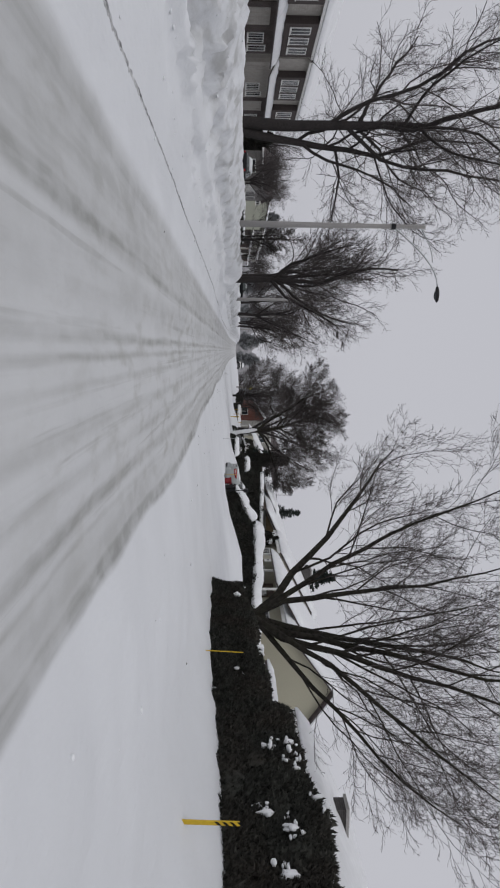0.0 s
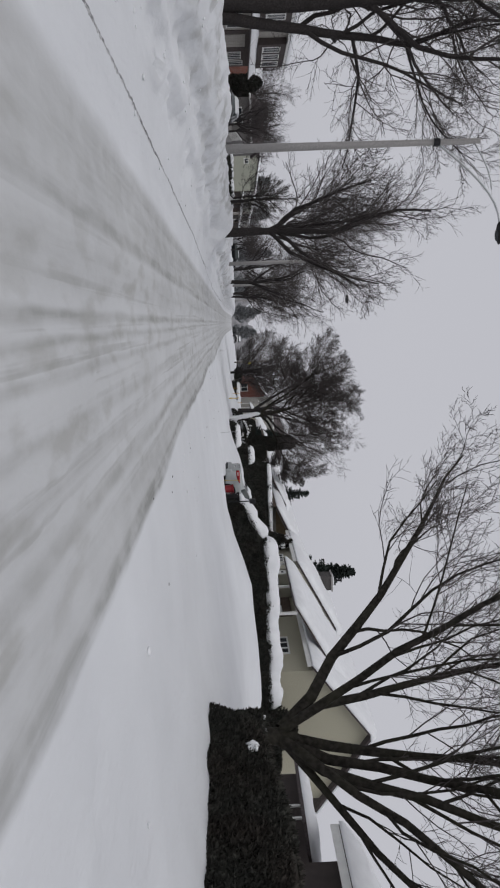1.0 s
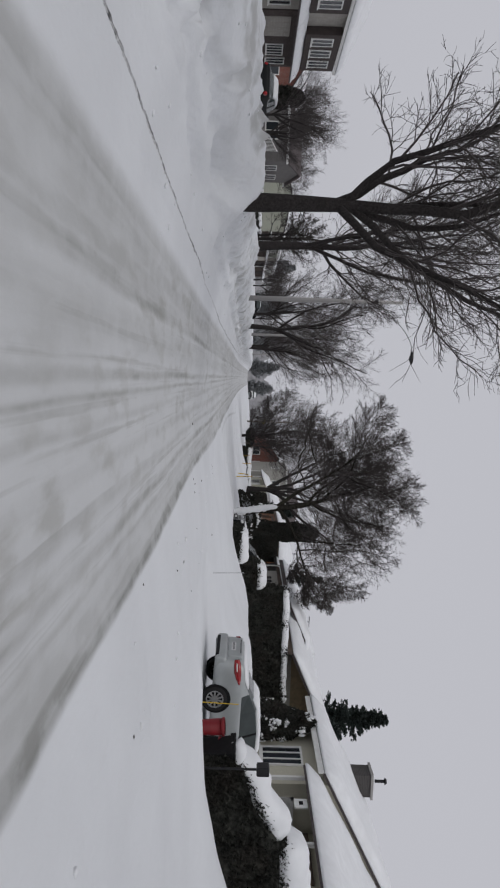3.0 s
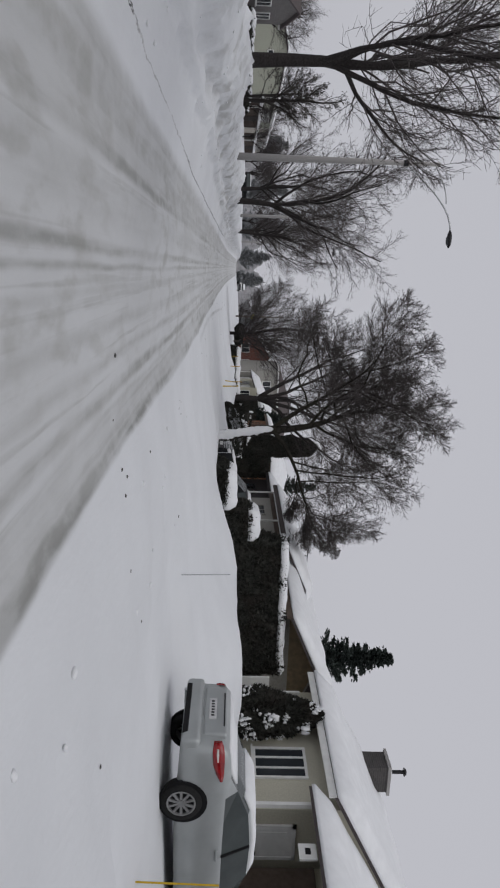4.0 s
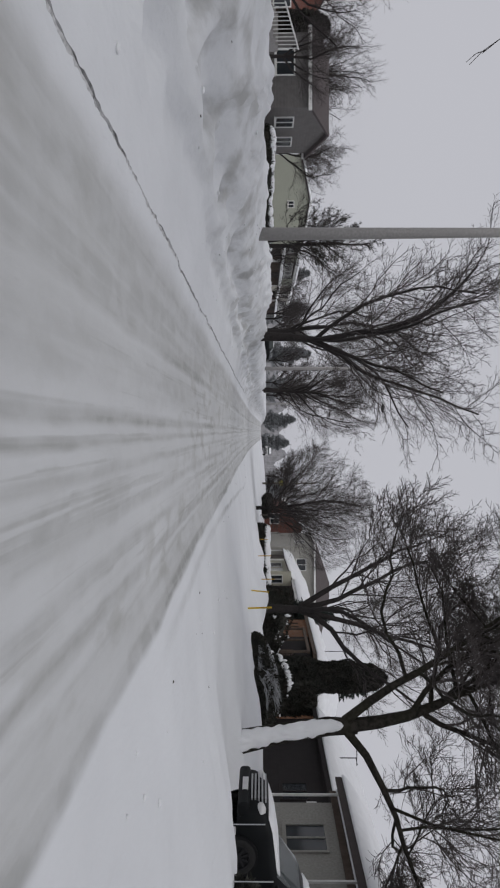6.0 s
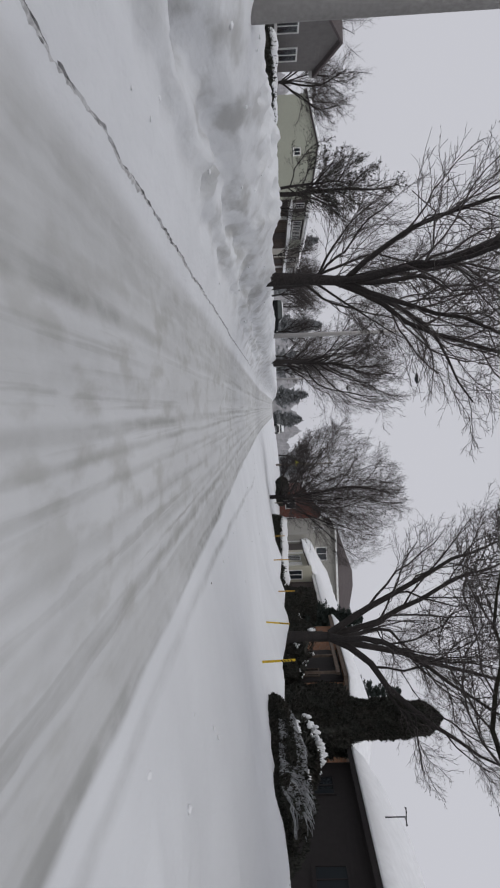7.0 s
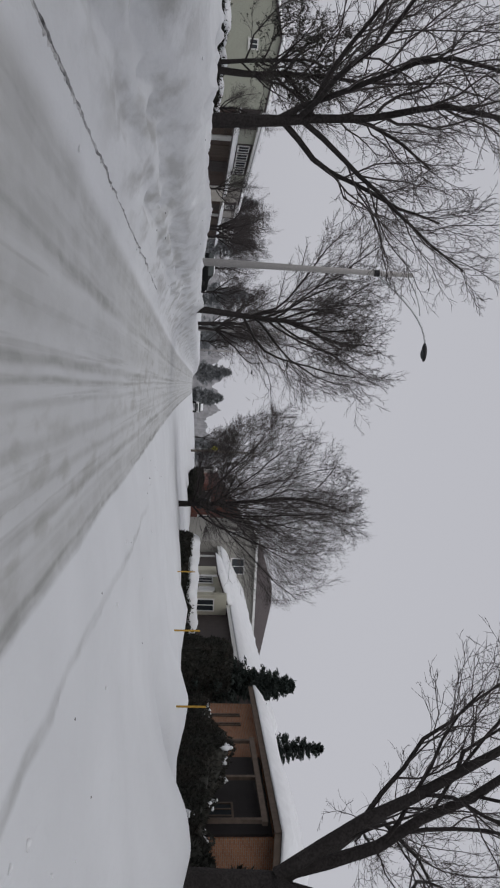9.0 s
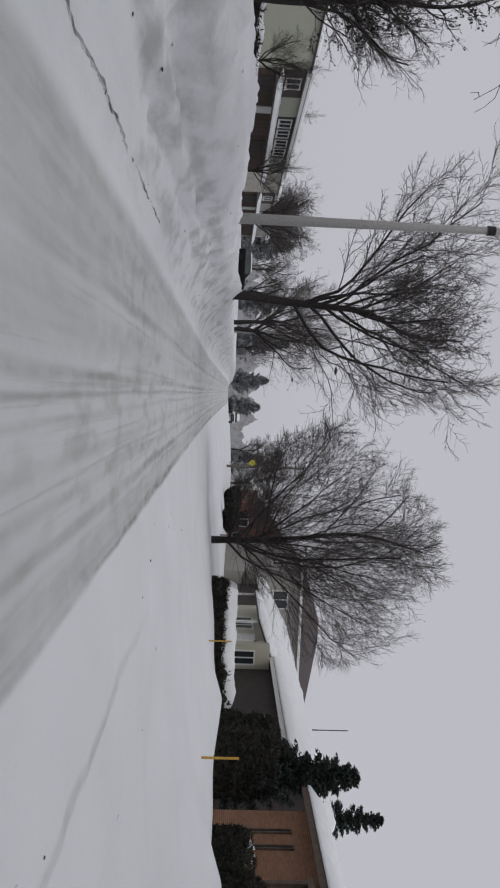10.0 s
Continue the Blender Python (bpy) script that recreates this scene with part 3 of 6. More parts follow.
def tubes(lines, sides):
    """Many tapered tubes in one mesh."""
    vs, fs, n = [], [], 0
    by = {}
    for pts, rad in lines:
        by.setdefault(len(pts), []).append((pts, rad))
    ang = np.linspace(0, 2 * np.pi, sides, endpoint=False)
    for m, group in by.items():
        p = np.array([[tuple(q) for q in g[0]] for g in group])
        r = np.array([g[1] for g in group])
        t = np.gradient(p, axis=1)
        t /= np.linalg.norm(t, axis=2)[..., None] + 1e-9
        ref = np.where(np.abs(t[:, :1, 2:]) < 0.8, np.array([0, 0, 1.0]), np.array([1.0, 0, 0]))
        a = np.cross(t, ref)
        a /= np.linalg.norm(a, axis=2)[..., None] + 1e-9
        c = np.cross(t, a)
        v = p[:, :, None] + r[:, :, None, None] * (np.cos(ang)[:, None] * a[:, :, None] + np.sin(ang)[:, None] * c[:, :, None])
        k = len(group)
        vs.append(v.reshape(-1, 3))
        i = (np.arange(k)[:, None, None] * m + np.arange(m - 1)[None, :, None]) * sides
        j = np.arange(sides)[None, None, :]
        j2 = (j + 1) % sides
        fs.append(np.stack([i + j, i + j2, i + sides + j2, i + sides + j], -1).reshape(-1, 4) + n)
        n += k * m * sides
    return np.concatenate(vs), np.concatenate(fs)


BASIC = dict(seg=[0.8, 0.7, 0.5, 0.35, 0.25], wob=[0.05, 0.15, 0.2, 0.22, 0.24], rise=[0.02, 0.07, 0.06, 0.05, 0.03], taper=[0.6, 0.35, 0.35, 0.4, 0.5],
             count=[1, 7, 8, 7, 5], ratio=[1, 0.85, 0.5, 0.48, 0.45], thin=[1, 0.55, 0.5, 0.5, 0.6], angle=[0, 0.62, 0.65, 0.7, 0.7], least=0.006)
BASIC["from"] = [0.45, 0.25, 0.2, 0.15, 0.1]


def make_tree(at, label, stems, seed, category="tree", group="street trees", bark=BARK, sides=(10, 8, 5, 4, 3), fork=0.0, foot=0.0, **over):
    """stems: (lean, azimuth in degrees, length, radius, offset) of each trunk or main limb that leaves the ground."""
    cfg = {**BASIC, **over}
    rng = random.Random(seed)
    out = [[] for _ in cfg["count"]]
    butt = None
    if fork:
        butt = [Vector((foot, 0, -0.4)), Vector((foot * 0.4, 0, fork * 0.4)), Vector((0.03, 0, fork * 0.8)), Vector((0.04, 0.02, fork + 0.15))]
        wide = 1.3 * max(q[3] for q in stems)
    for lean, az, length, r, off in stems:
        a, z = radians(lean), radians(az)
        d = Vector((math.sin(a) * math.cos(z), math.sin(a) * math.sin(z), math.cos(a)))
        grow(rng, Vector((math.cos(z) * off, math.sin(z) * off, fork - 0.15 if fork else -0.4)), d, length, r, 0, cfg, out)
    ob = thing("tree", at, label, category, group)
    if butt:
        part("trunk", tubes([(butt, [wide * 1.35, wide, wide * 0.97, wide * 0.8])], 12), bark, ob, shade=True)
    for pts, rad in out[0]:
        if butt:
            part("stem", tubes([(pts, rad)], sides[0]), bark, ob, shade=True)
            continue
        line = [(pts[0], rad[0] * 1.5)] + list(zip(pts, rad))
        line[0] = (pts[0] - (pts[1] - pts[0]) * 0.25, rad[0] * 1.5)
        part("trunk", tubes([([q for q, _ in line], [w for _, w in line])], sides[0]), bark, ob, shade=True)
    for line in out[1]:
        part("limb", tubes([line], sides[1]), bark, ob, shade=True)
    crown = [tubes(out[lev], sides[lev]) for lev in range(2, len(out))]
    n = np.cumsum([0] + [len(v) for v, _ in crown])
    quads = [(np.stack([f[:, 0], f[:, 1], f[:, 2], f[:, 3]], 1) + k) for (_, f), k in zip(crown, n)]
    tagged(part("crown", (np.concatenate([v for v, _ in crown]), np.concatenate(quads)), TWIG, ob), kind="stuff")
    return ob


def stand(x, y, down=0.0):
    return (x, y, ground_z(x, y) - down)


FULL = dict(lead=True, count=[1, 8, 11, 9, 6], ratio=[1, 3.2, 0.5, 0.45, 0.42], angle=[0, 0.6, 0.6, 0.62, 0.65], thin=[1, 0.55, 0.45, 0.5, 0.6], least=0.007)


def full(start=0.7, **over):
    return {**FULL, "from": [start, 0.22, 0.18, 0.12, 0.1], **over}


STEMMED = dict(taper=[0.15, 0.35, 0.35, 0.4, 0.5], count=[1, 9, 9, 7, 4], ratio=[1, 0.5, 0.5, 0.48, 0.45], thin=[1, 0.42, 0.5, 0.5, 0.6], rise=[0.05, 0.08, 0.07, 0.04, 0.03], wob=[0.1, 0.14, 0.16, 0.18, 0.2], angle=[0, 0.6, 0.6, 0.62, 0.65])
# right side: the fanned, many-stemmed tree behind the first hedge
make_tree(stand(8.3, 21.2), "old many-stemmed bare tree fanning out behind a cedar hedge", [
    (50, 115, 8.5, 0.14, 0.12), (28, 140, 9.0, 0.11, 0.1), (14, 40, 9.0, 0.12, 0.1), (30, -20, 9.0, 0.12, 0.12), (42, -55, 9.0, 0.12, 0.12), (55, -80, 8.5, 0.1, 0.1), (36, 185, 8.6, 0.1, 0.1), (62, -35, 8.0, 0.09, 0.1)],
    5, bark=MOSSY, fork=1.25, **{**STEMMED, "from": [0.15, 0.2, 0.2, 0.15, 0.1]})
# right side: the wide round tree by the parked dark car
wide = make_tree(stand(7.3, 64.2), "large bare tree with a dense spreading crown and a snow-plastered trunk", [
    (5, 20, 5.6, 0.18, 0.03), (30, 172, 6.0, 0.12, 0.1), (44, -25, 5.4, 0.11, 0.1)],
    12, bark=MOSSY, fork=2.7, foot=0.5, **{**STEMMED, "from": [0.3, 0.15, 0.15, 0.12, 0.1], "count": [1, 13, 13, 10, 7], "least": 0.008, "ratio": [1, 0.92, 0.46, 0.46, 0.45], "thin": [1, 0.58, 0.5, 0.5, 0.6], "angle": [0, 1.15, 0.7, 0.7, 0.7], "rise": [0.03, 0.07, 0.04, 0.02, 0.0], "wob": [0.12, 0.2, 0.2, 0.2, 0.22], "env": (-0.9, 0.5, 6.3, 6.2, 4.3)})


def plaster_mesh(rad, top, facing, reach):
    """Wind-blown snow frozen to one side of a trunk: a thin uneven crust that dies out into the bark at its edges."""
    v, f, rows, cols = [], [], 46, 26
    for i in range(rows):
        z = -0.35 + (top + 0.35) * i / (rows - 1)
        edge = reach * (1 + 0.4 * noise.noise((z * 1.6, 3, 1)) + 0.4 * noise.noise((z * 6, 3, 1))) * min(1, (top - z) / 0.6) ** 0.5
        for j in range(cols):
            w = 2 * j / (cols - 1) - 1
            a = facing + w * edge
            thick = 0.012 + 0.04 * noise.noise((math.cos(a) * 1.5, math.sin(a) * 1.5, z * 2.2)) + 0.04 * noise.noise((math.cos(a) * 5, math.sin(a) * 5, z * 7)) + 0.04 * math.exp(-max(0, z) / 0.3)
            q = float(np.interp(z, [-0.4, 1.08, 2.16, 2.85], rad)) - 0.03 + (0.03 + max(0.012, thick)) * (1 - w ** 6)
            v.append((q * math.cos(a) + float(np.interp(z, [-0.4, 1.08, 2.16, 2.85], [0.5, 0.2, 0.03, 0.04])), q * math.sin(a), z))
    for i in range(rows - 1):
        f += [(i * cols + j, i * cols + j + 1, (i + 1) * cols + j + 1, (i + 1) * cols + j) for j in range(cols - 1)]
    return v, f


part("snow_plaster", plaster_mesh([0.316, 0.234, 0.227, 0.187], 2.5, radians(-116), radians(66)), SNOW, wide, shade=True)
# right side: many-stemmed tree before the dark house
make_tree(stand(9.45, 84.2, 0.2), "bare tree with many stems before a dark brown house", [
    (36, 192, 9.0, 0.16, 0.1), (10, 130, 9.6, 0.15, 0.1), (20, -20, 9.6, 0.16, 0.1), (36, -60, 9.4, 0.16, 0.1), (48, -100, 8.8, 0.14, 0.1), (44, 50, 8.2, 0.13, 0.1)],
    21, fork=2.1, **{**STEMMED, "wob": [0.15, 0.2, 0.2, 0.22, 0.24], "rise": [0.04, 0.06, 0.05, 0.03, 0.02], "from": [0.2, 0.2, 0.2, 0.15, 0.1]})
# right side: the clipped round crown further on
make_tree(stand(7.4, 114.5), "bare tree with a dense, even, rounded crown", [(2, 0, 3.2, 0.2, 0)], 33,
    **full(0.3, spread=(0.1, 1.4), thin=[1, 0.36, 0.5, 0.5, 0.6], count=[1, 24, 14, 9, 6], angle=[0, 1.1, 0.6, 0.6, 0.6], ratio=[1, 3.6, 0.44, 0.5, 0.46], rise=[0.0, 0.03, 0.03, 0.02, 0.0], wob=[0.04, 0.13, 0.14, 0.16, 0.18], env=(0, 0, 5.9, 6.0, 5.5)))

# left side
vase = make_tree(stand(-9.4, 31.2), "tall bare tree with a dark twin trunk in the snow", [(1, 0, 8.2, 0.27, 0.0), (10, 20, 6.5, 0.19, 0.32)], 41,
    **full(0.38, count=[1, 9, 12, 9, 6], ratio=[1, 1.12, 0.48, 0.46, 0.45], thin=[1, 0.52, 0.48, 0.5, 0.6], angle=[0, 0.8, 0.65, 0.65, 0.65], rise=[0.02, 0.03, 0.03, 0.02, 0.0], taper=[0.45, 0.3, 0.35, 0.4, 0.5], low=-0.5))
broad = make_tree(stand(-3.78, 39.4, 0.15), "large bare tree with heavy ascending limbs", [(1, 40, 2.7, 0.22, 0)], 52, **full(0.8, count=[1, 6, 14, 11, 6], thin=[1, 0.66, 0.42, 0.48, 0.58], ratio=[1, 3.45, 0.5, 0.46, 0.42], angle=[0, 0.68, 0.6, 0.62, 0.65]))
slim = make_tree(stand(-5.2, 52.4), "bare street tree with a straight trunk and a low wide limb", [(1, 100, 3.1, 0.2, 0)], 63, **full(0.65, count=[1, 7, 12, 10, 6], thin=[1, 0.6, 0.45, 0.5, 0.6], ratio=[1, 2.6, 0.5, 0.46, 0.42], angle=[0, 0.78, 0.6, 0.62, 0.65]))
fan = make_tree(stand(-3.65, 74.4), "bare tree with a straight trunk and wide gnarled limbs", [(0, 60, 2.5, 0.2, 0)], 74, **full(0.8, count=[1, 6, 13, 11, 6], thin=[1, 0.66, 0.46, 0.46, 0.55], ratio=[1, 3.7, 0.5, 0.46, 0.42], angle=[0, 0.72, 0.65, 0.65, 0.65], rise=[0.0, 0.03, 0.03, 0.02, 0.0]))


def again(ob, x, y, turn, size, label):
    c = copy_thing(ob, pose(*stand(x, y), 0, 0, turn))
    c.scale = (size, size, size)
    return tagged(c, label)


again(slim, -5.6, 87.2, 130, 0.85, "slender bare street tree on a snow bank")
make_tree(stand(-3.4, 104.8), "bare tree with an upright trunk beside the road", [(1, 60, 4.6, 0.17, 0)], 85, **full(0.5, count=[1, 13, 13, 9, 6], ratio=[1, 1.5, 0.48, 0.46, 0.42], thin=[1, 0.5, 0.45, 0.5, 0.6], angle=[0, 0.68, 0.6, 0.62, 0.65]))
again(fan, -5.0, 136, 90, 0.85, "bare street tree further along the road")
again(slim, -4.5, 126, 20, 0.8, "thin bare street tree further along the road")
again(broad, -16.5, 74, 70, 0.55, "small bare garden tree")
again(fan, -15, 66, 160, 0.5, "small bare ornamental tree in a front yard")
again(broad, -17.6, 118.5, 200, 0.42, "small bare vase-shaped garden tree")
withered = make_tree(stand(-16.6, 110.5), "tall garden tree that kept its withered brown leaves", [(1, 30, 7.0, 0.2, 0), (9, 200, 5.5, 0.13, 0.2)], 91, **full(0.35, count=[1, 10, 11, 8, 5], ratio=[1, 0.72, 0.5, 0.46, 0.42], thin=[1, 0.5, 0.48, 0.5, 0.6], angle=[0, 0.85, 0.65, 0.65, 0.65]))
again(broad, -17.5, 137, 45, 0.5, "small vase-shaped bare tree before a split-level house")
again(broad, -17, 150, 130, 0.75, "bare garden tree among houses")
again(vase, -28, 104, 250, 0.62, "bare tree behind the houses")
for x, y, ang, k, kind in ((-21, 87, 40, 0.6, "b"), (-24, 108, 80, 0.75, "f"), (-12, 131, 200, 0.6, "f"), (-34, 137, 260, 0.6, "v"), (-15, 142, 320, 0.7, "f"), (-11, 158, 30, 0.7, "b"), (-9, 178, 100, 0.75, "f"), (-19, 190, 170, 0.62, "v"), (-8, 205, 240, 0.8, "b"), (-30, 200, 310, 1.0, "f"), (10, 205, 15, 0.8, "f"), (20, 215, 75, 0.65, "v"), (-40, 130, 155, 1.0, "b"), (30, 160, 215, 0.9, "f")):
    again({"b": broad, "f": fan, "v": vase}[kind], x, y, ang, k, "bare twiggy tree among the houses further off")
again(broad, -35, 172, 10, 0.9, "bare tree far down the street")
again(vase, 12, 148, 120, 0.52, "bare tree far down the street")
again(broad, 15.5, 170, 310, 0.8, "bare tree far down the street")
again(slim, 14, 188, 50, 1.0, "bare tree far down the street")

# ---------------------------------------------------------------- evergreens and hedges


def leaf_mesh(points, normals, size, seed, droop=0.0, long=1.6):
    """Small folded sprays standing off a surface: two triangles each, no two alike."""
    rng = np.random.default_rng(seed)
    n = len(points)
    d = normals + rng.normal(0, 0.55, (n, 3))
    d[:, 2] += 0.35 - droop
    d /= np.linalg.norm(d, axis=1)[:, None]
    s = np.cross(d, rng.normal(0, 1, (n, 3)))
    s /= np.linalg.norm(s, axis=1)[:, None]
    fold = np.cross(d, s)
    k = size * rng.uniform(0.6, 1.4, (n, 1))
    v = np.stack([points - d * k * 0.3, points + s * k * 0.5 + fold * k * 0.15, points + d * k * long, points - s * k * 0.5 + fold * k * 0.15], 1).reshape(-1, 3)
    return v, np.arange(4 * n).reshape(-1, 4)


crown_mesh = next(c for c in withered.children if c.name.startswith("crown")).data
tips = np.empty(len(crown_mesh.vertices) * 3, np.float32)
crown_mesh.vertices.foreach_get("co", tips)
tips = tips.reshape(-1, 3)[-60000:]
tips = tips[np.random.default_rng(5).choice(len(tips), 5200, replace=False)].astype(float)
tagged(part("withered_leaves", leaf_mesh(tips, np.tile([0.0, 0.0, -1.0], (len(tips), 1)), 0.075, 6, 0.6, 1.2), CEDAR, withered, "brown withered leaves"), kind="stuff")


def snow_lumps(points, size, seed, count, apart):
    """Soft uneven clots of snow resting on a few of the given points."""
    rng = random.Random(seed)
    order = list(range(len(points)))
    rng.shuffle(order)
    taken, pieces = [], []
    for i in order:
        p = points[i]
        if len(taken) >= count:
            break
        if any(abs(p[0] - q[0]) + abs(p[1] - q[1]) + abs(p[2] - q[2]) < apart for q in taken):
            continue
        taken.append(p)
        for k in range(rng.randint(3, 7)):
            w = size * rng.uniform(0.25, 0.75)
            o = [rng.gauss(0, size * 0.85) for _ in range(3)]
            pieces.append(lump_mesh((p[0] + o[0] * 0.6, p[1] + o[1], p[2] + o[2] * 0.6 + size * 0.2), (w * rng.uniform(0.5, 1.0), w * rng.uniform(0.5, 1.1), w * rng.choice((0.35, 0.5, 0.8, 1.6))), seed + i + k, 6, 0.9))
    return join(*pieces)


def hedge(name, x0, x1, y0, y1, base, tops, label, count, size=0.09, cap=None, seed=1, category="hedge", patches=0):
    """A clipped evergreen hedge: an uneven core thick with sprays, with settled snow on top. tops(x, y): the height of its top."""
    rng = random.Random(seed)
    at = ((x0 + x1) / 2, (y0 + y1) / 2, base)
    ob = thing(name, at, label, category)

    def shape(u, v, w):
        """u, v in -1..1 across and along, w 0..1 up: a rounded box."""
        x, y = x0 + (u + 1) / 2 * (x1 - x0), y0 + (v + 1) / 2 * (y1 - y0)
        h = tops(x, y) - base
        return x, y, h * w

    pts, nrm = [], []
    step = 0.3
    nu, nv = max(3, int((x1 - x0) / step)), max(3, int((y1 - y0) / step))
    core_v, core_f = [], []
    rings = 7
    outline = [(-1 + 2 * i / nu, -1) for i in range(nu)] + [(1, -1 + 2 * j / nv) for j in range(nv)] + [(1 - 2 * i / nu, 1) for i in range(nu)] + [(-1, 1 - 2 * j / nv) for j in range(nv)]
    m = len(outline)
    for k in range(rings):
        w = k / (rings - 1)
        pull = 0.0 if w < 0.7 else 0.3 * ((w - 0.7) / 0.3) ** 2
        for u, v in outline:
            x, y, z = shape(u, v, w)
            cx, cy = at[0], at[1]
            wx, wy = x1 - x0, y1 - y0
            dx, dy = -u * pull * min(wx, 0.8) * 0.5, -v * pull * min(wy, 0.8) * 0.5
            j = 0.13 * noise.noise((x * 1.7, y * 1.7, z * 1.7 + seed)) + 0.07 * noise.noise((x * 4, y * 4, z * 4))
            core_v.append((x - cx + dx + j * u, y - cy + dy + j * v, z + (j * 0.8 if k == rings - 1 else 0) - (0.3 if k == 0 else 0)))
    for k in range(rings - 1):
        for i in range(m):
            core_f.append((k * m + i, k * m + (i + 1) % m, (k + 1) * m + (i + 1) % m, (k + 1) * m + i))
    core_f.append(tuple(range((rings - 1) * m, rings * m)))
    part("core", (core_v, core_f), CEDAR, ob)
    for _ in range(count):
        side = rng.random()
        perim = (x1 - x0) * 2 + (y1 - y0) * 2
        w = rng.random() ** 0.8
        if side < 0.14:
            u, v, w = rng.uniform(-1, 1), rng.uniform(-1, 1), 1.0
            nn = (0, 0, 1)
        else:
            q = rng.random() * perim
            if q < (x1 - x0) * 2:
                u, v = rng.uniform(-1, 1), rng.choice((-1, 1))
                nn = (0, v, 0.1)
            else:
                u, v = rng.choice((-1, 1)), rng.uniform(-1, 1)
                nn = (u, 0, 0.1)
        x, y, z = shape(u, v, w)
        pull = 0.0 if w < 0.7 else 0.3 * ((w - 0.7) / 0.3) ** 2
        j = 0.13 * noise.noise((x * 1.7, y * 1.7, z * 1.7 + seed)) + 0.02
        pts.append((x - at[0] - u * pull * min(x1 - x0, 0.8) * 0.5 + j * u, y - at[1] - v * pull * min(y1 - y0, 0.8) * 0.5 + j * v, z + (j if w == 1 else 0)))
        nrm.append(nn)
    tagged(part("sprays", leaf_mesh(np.array(pts), np.array(nrm, float), size, seed), CEDAR, ob), kind="stuff")
    if cap:
        part("snow_cap", (lambda vf: (vf[0] - np.array(at), vf[1]))(snow_slab(x0 + 0.04, x1 - 0.02, y0 + 0.04, y1 - 0.02, lambda x, y: tops(x, y) - 0.03, cap * 0.95, seed, 0.1, 0.28, cap * 0.3, 1.4, -0.08)), SNOW, ob, shade=True)
    if patches:
        lit = [i for i, p in enumerate(pts) if noise.noise((p[0] * 1.1, p[1] * 1.6, p[2] * 2.2 + seed)) + 0.25 * (p[2] / 1.8 - 0.6) > 0.6 - 0.008 * patches]
        if lit:
            tagged(part("settled_snow", snow_lumps([pts[i] for i in lit], size * 2.6, seed, 8 * patches, size * 4), SNOW, ob, shade=True), kind="stuff")
    return ob


def shrub(name, at, r, h, label, count, seed, size=0.1, mat=CEDAR, cone=0.0, snow=0, category="shrub", group="", tip=0.0):
    """A dense evergreen: round, or drawn up to a point (cone near 1), or a column."""
    rng = np.random.default_rng(seed)
    ob = thing(name, at, label, category, group)

    def width(w):
        round_ = math.sqrt(max(0.0, 1 - (2 * w - 1) ** 2)) * 0.9 + 0.1 * (1 - w)
        column = min(1, (w + 0.06) / 0.12) * (1 - 0.25 * w - 0.75 * max(0, (w - 0.86) / 0.14) ** 2) if w < 1 else 0
        return (round_ * (1 - cone) + column * cone) * (1 - tip * w)

    core = []
    rings, seg = 16, 18
    for k in range(rings + 1):
        w = k / rings
        for j in range(seg):
            a = 2 * math.pi * j / seg
            q = r * width(w) * (0.88 + 0.32 * noise.noise((math.cos(a) * 2, math.sin(a) * 2, w * h * 1.2 + seed)) + 0.16 * noise.noise((math.cos(a) * 5, math.sin(a) * 5, w * h * 2.6 + seed)))
            core.append((q * math.cos(a), q * math.sin(a), w * h - 0.15 * (k == 0)))
    f = [(k * seg + j, k * seg + (j + 1) % seg, (k + 1) * seg + (j + 1) % seg, (k + 1) * seg + j) for k in range(rings) for j in range(seg)]
    part("core", (core, f), mat, ob)
    w = rng.random(count)
    a = rng.random(count) * 2 * np.pi
    q = np.array([r * width(x) * (0.91 + 0.32 * noise.noise((math.cos(b) * 2, math.sin(b) * 2, x * h * 1.2 + seed)) + 0.16 * noise.noise((math.cos(b) * 5, math.sin(b) * 5, x * h * 2.6 + seed))) for x, b in zip(w, a)])
    p = np.stack([q * np.cos(a), q * np.sin(a), w * h], 1)
    nm = np.stack([np.cos(a), np.sin(a), 0.5 * (2 * w - 1) + 0.4 * cone], 1)
    tagged(part("sprays", leaf_mesh(p, nm, size, seed), mat, ob), kind="stuff")
    if snow:
        lit = np.array([w[i] > 0.12 and noise.noise((p[i][0] * 2.3, p[i][1] * 2.3, p[i][2] * 2.6 + seed)) > 0.42 - 0.012 * snow for i in range(count)])
        if lit.any():
            tagged(part("settled_snow", snow_lumps((p[lit] * [1.02, 1.02, 1.0] + [0, 0, size * 0.3]).tolist(), size * 1.5, seed, 7 * snow, size * 2.0), SNOW, ob, shade=True), kind="stuff")
    return ob


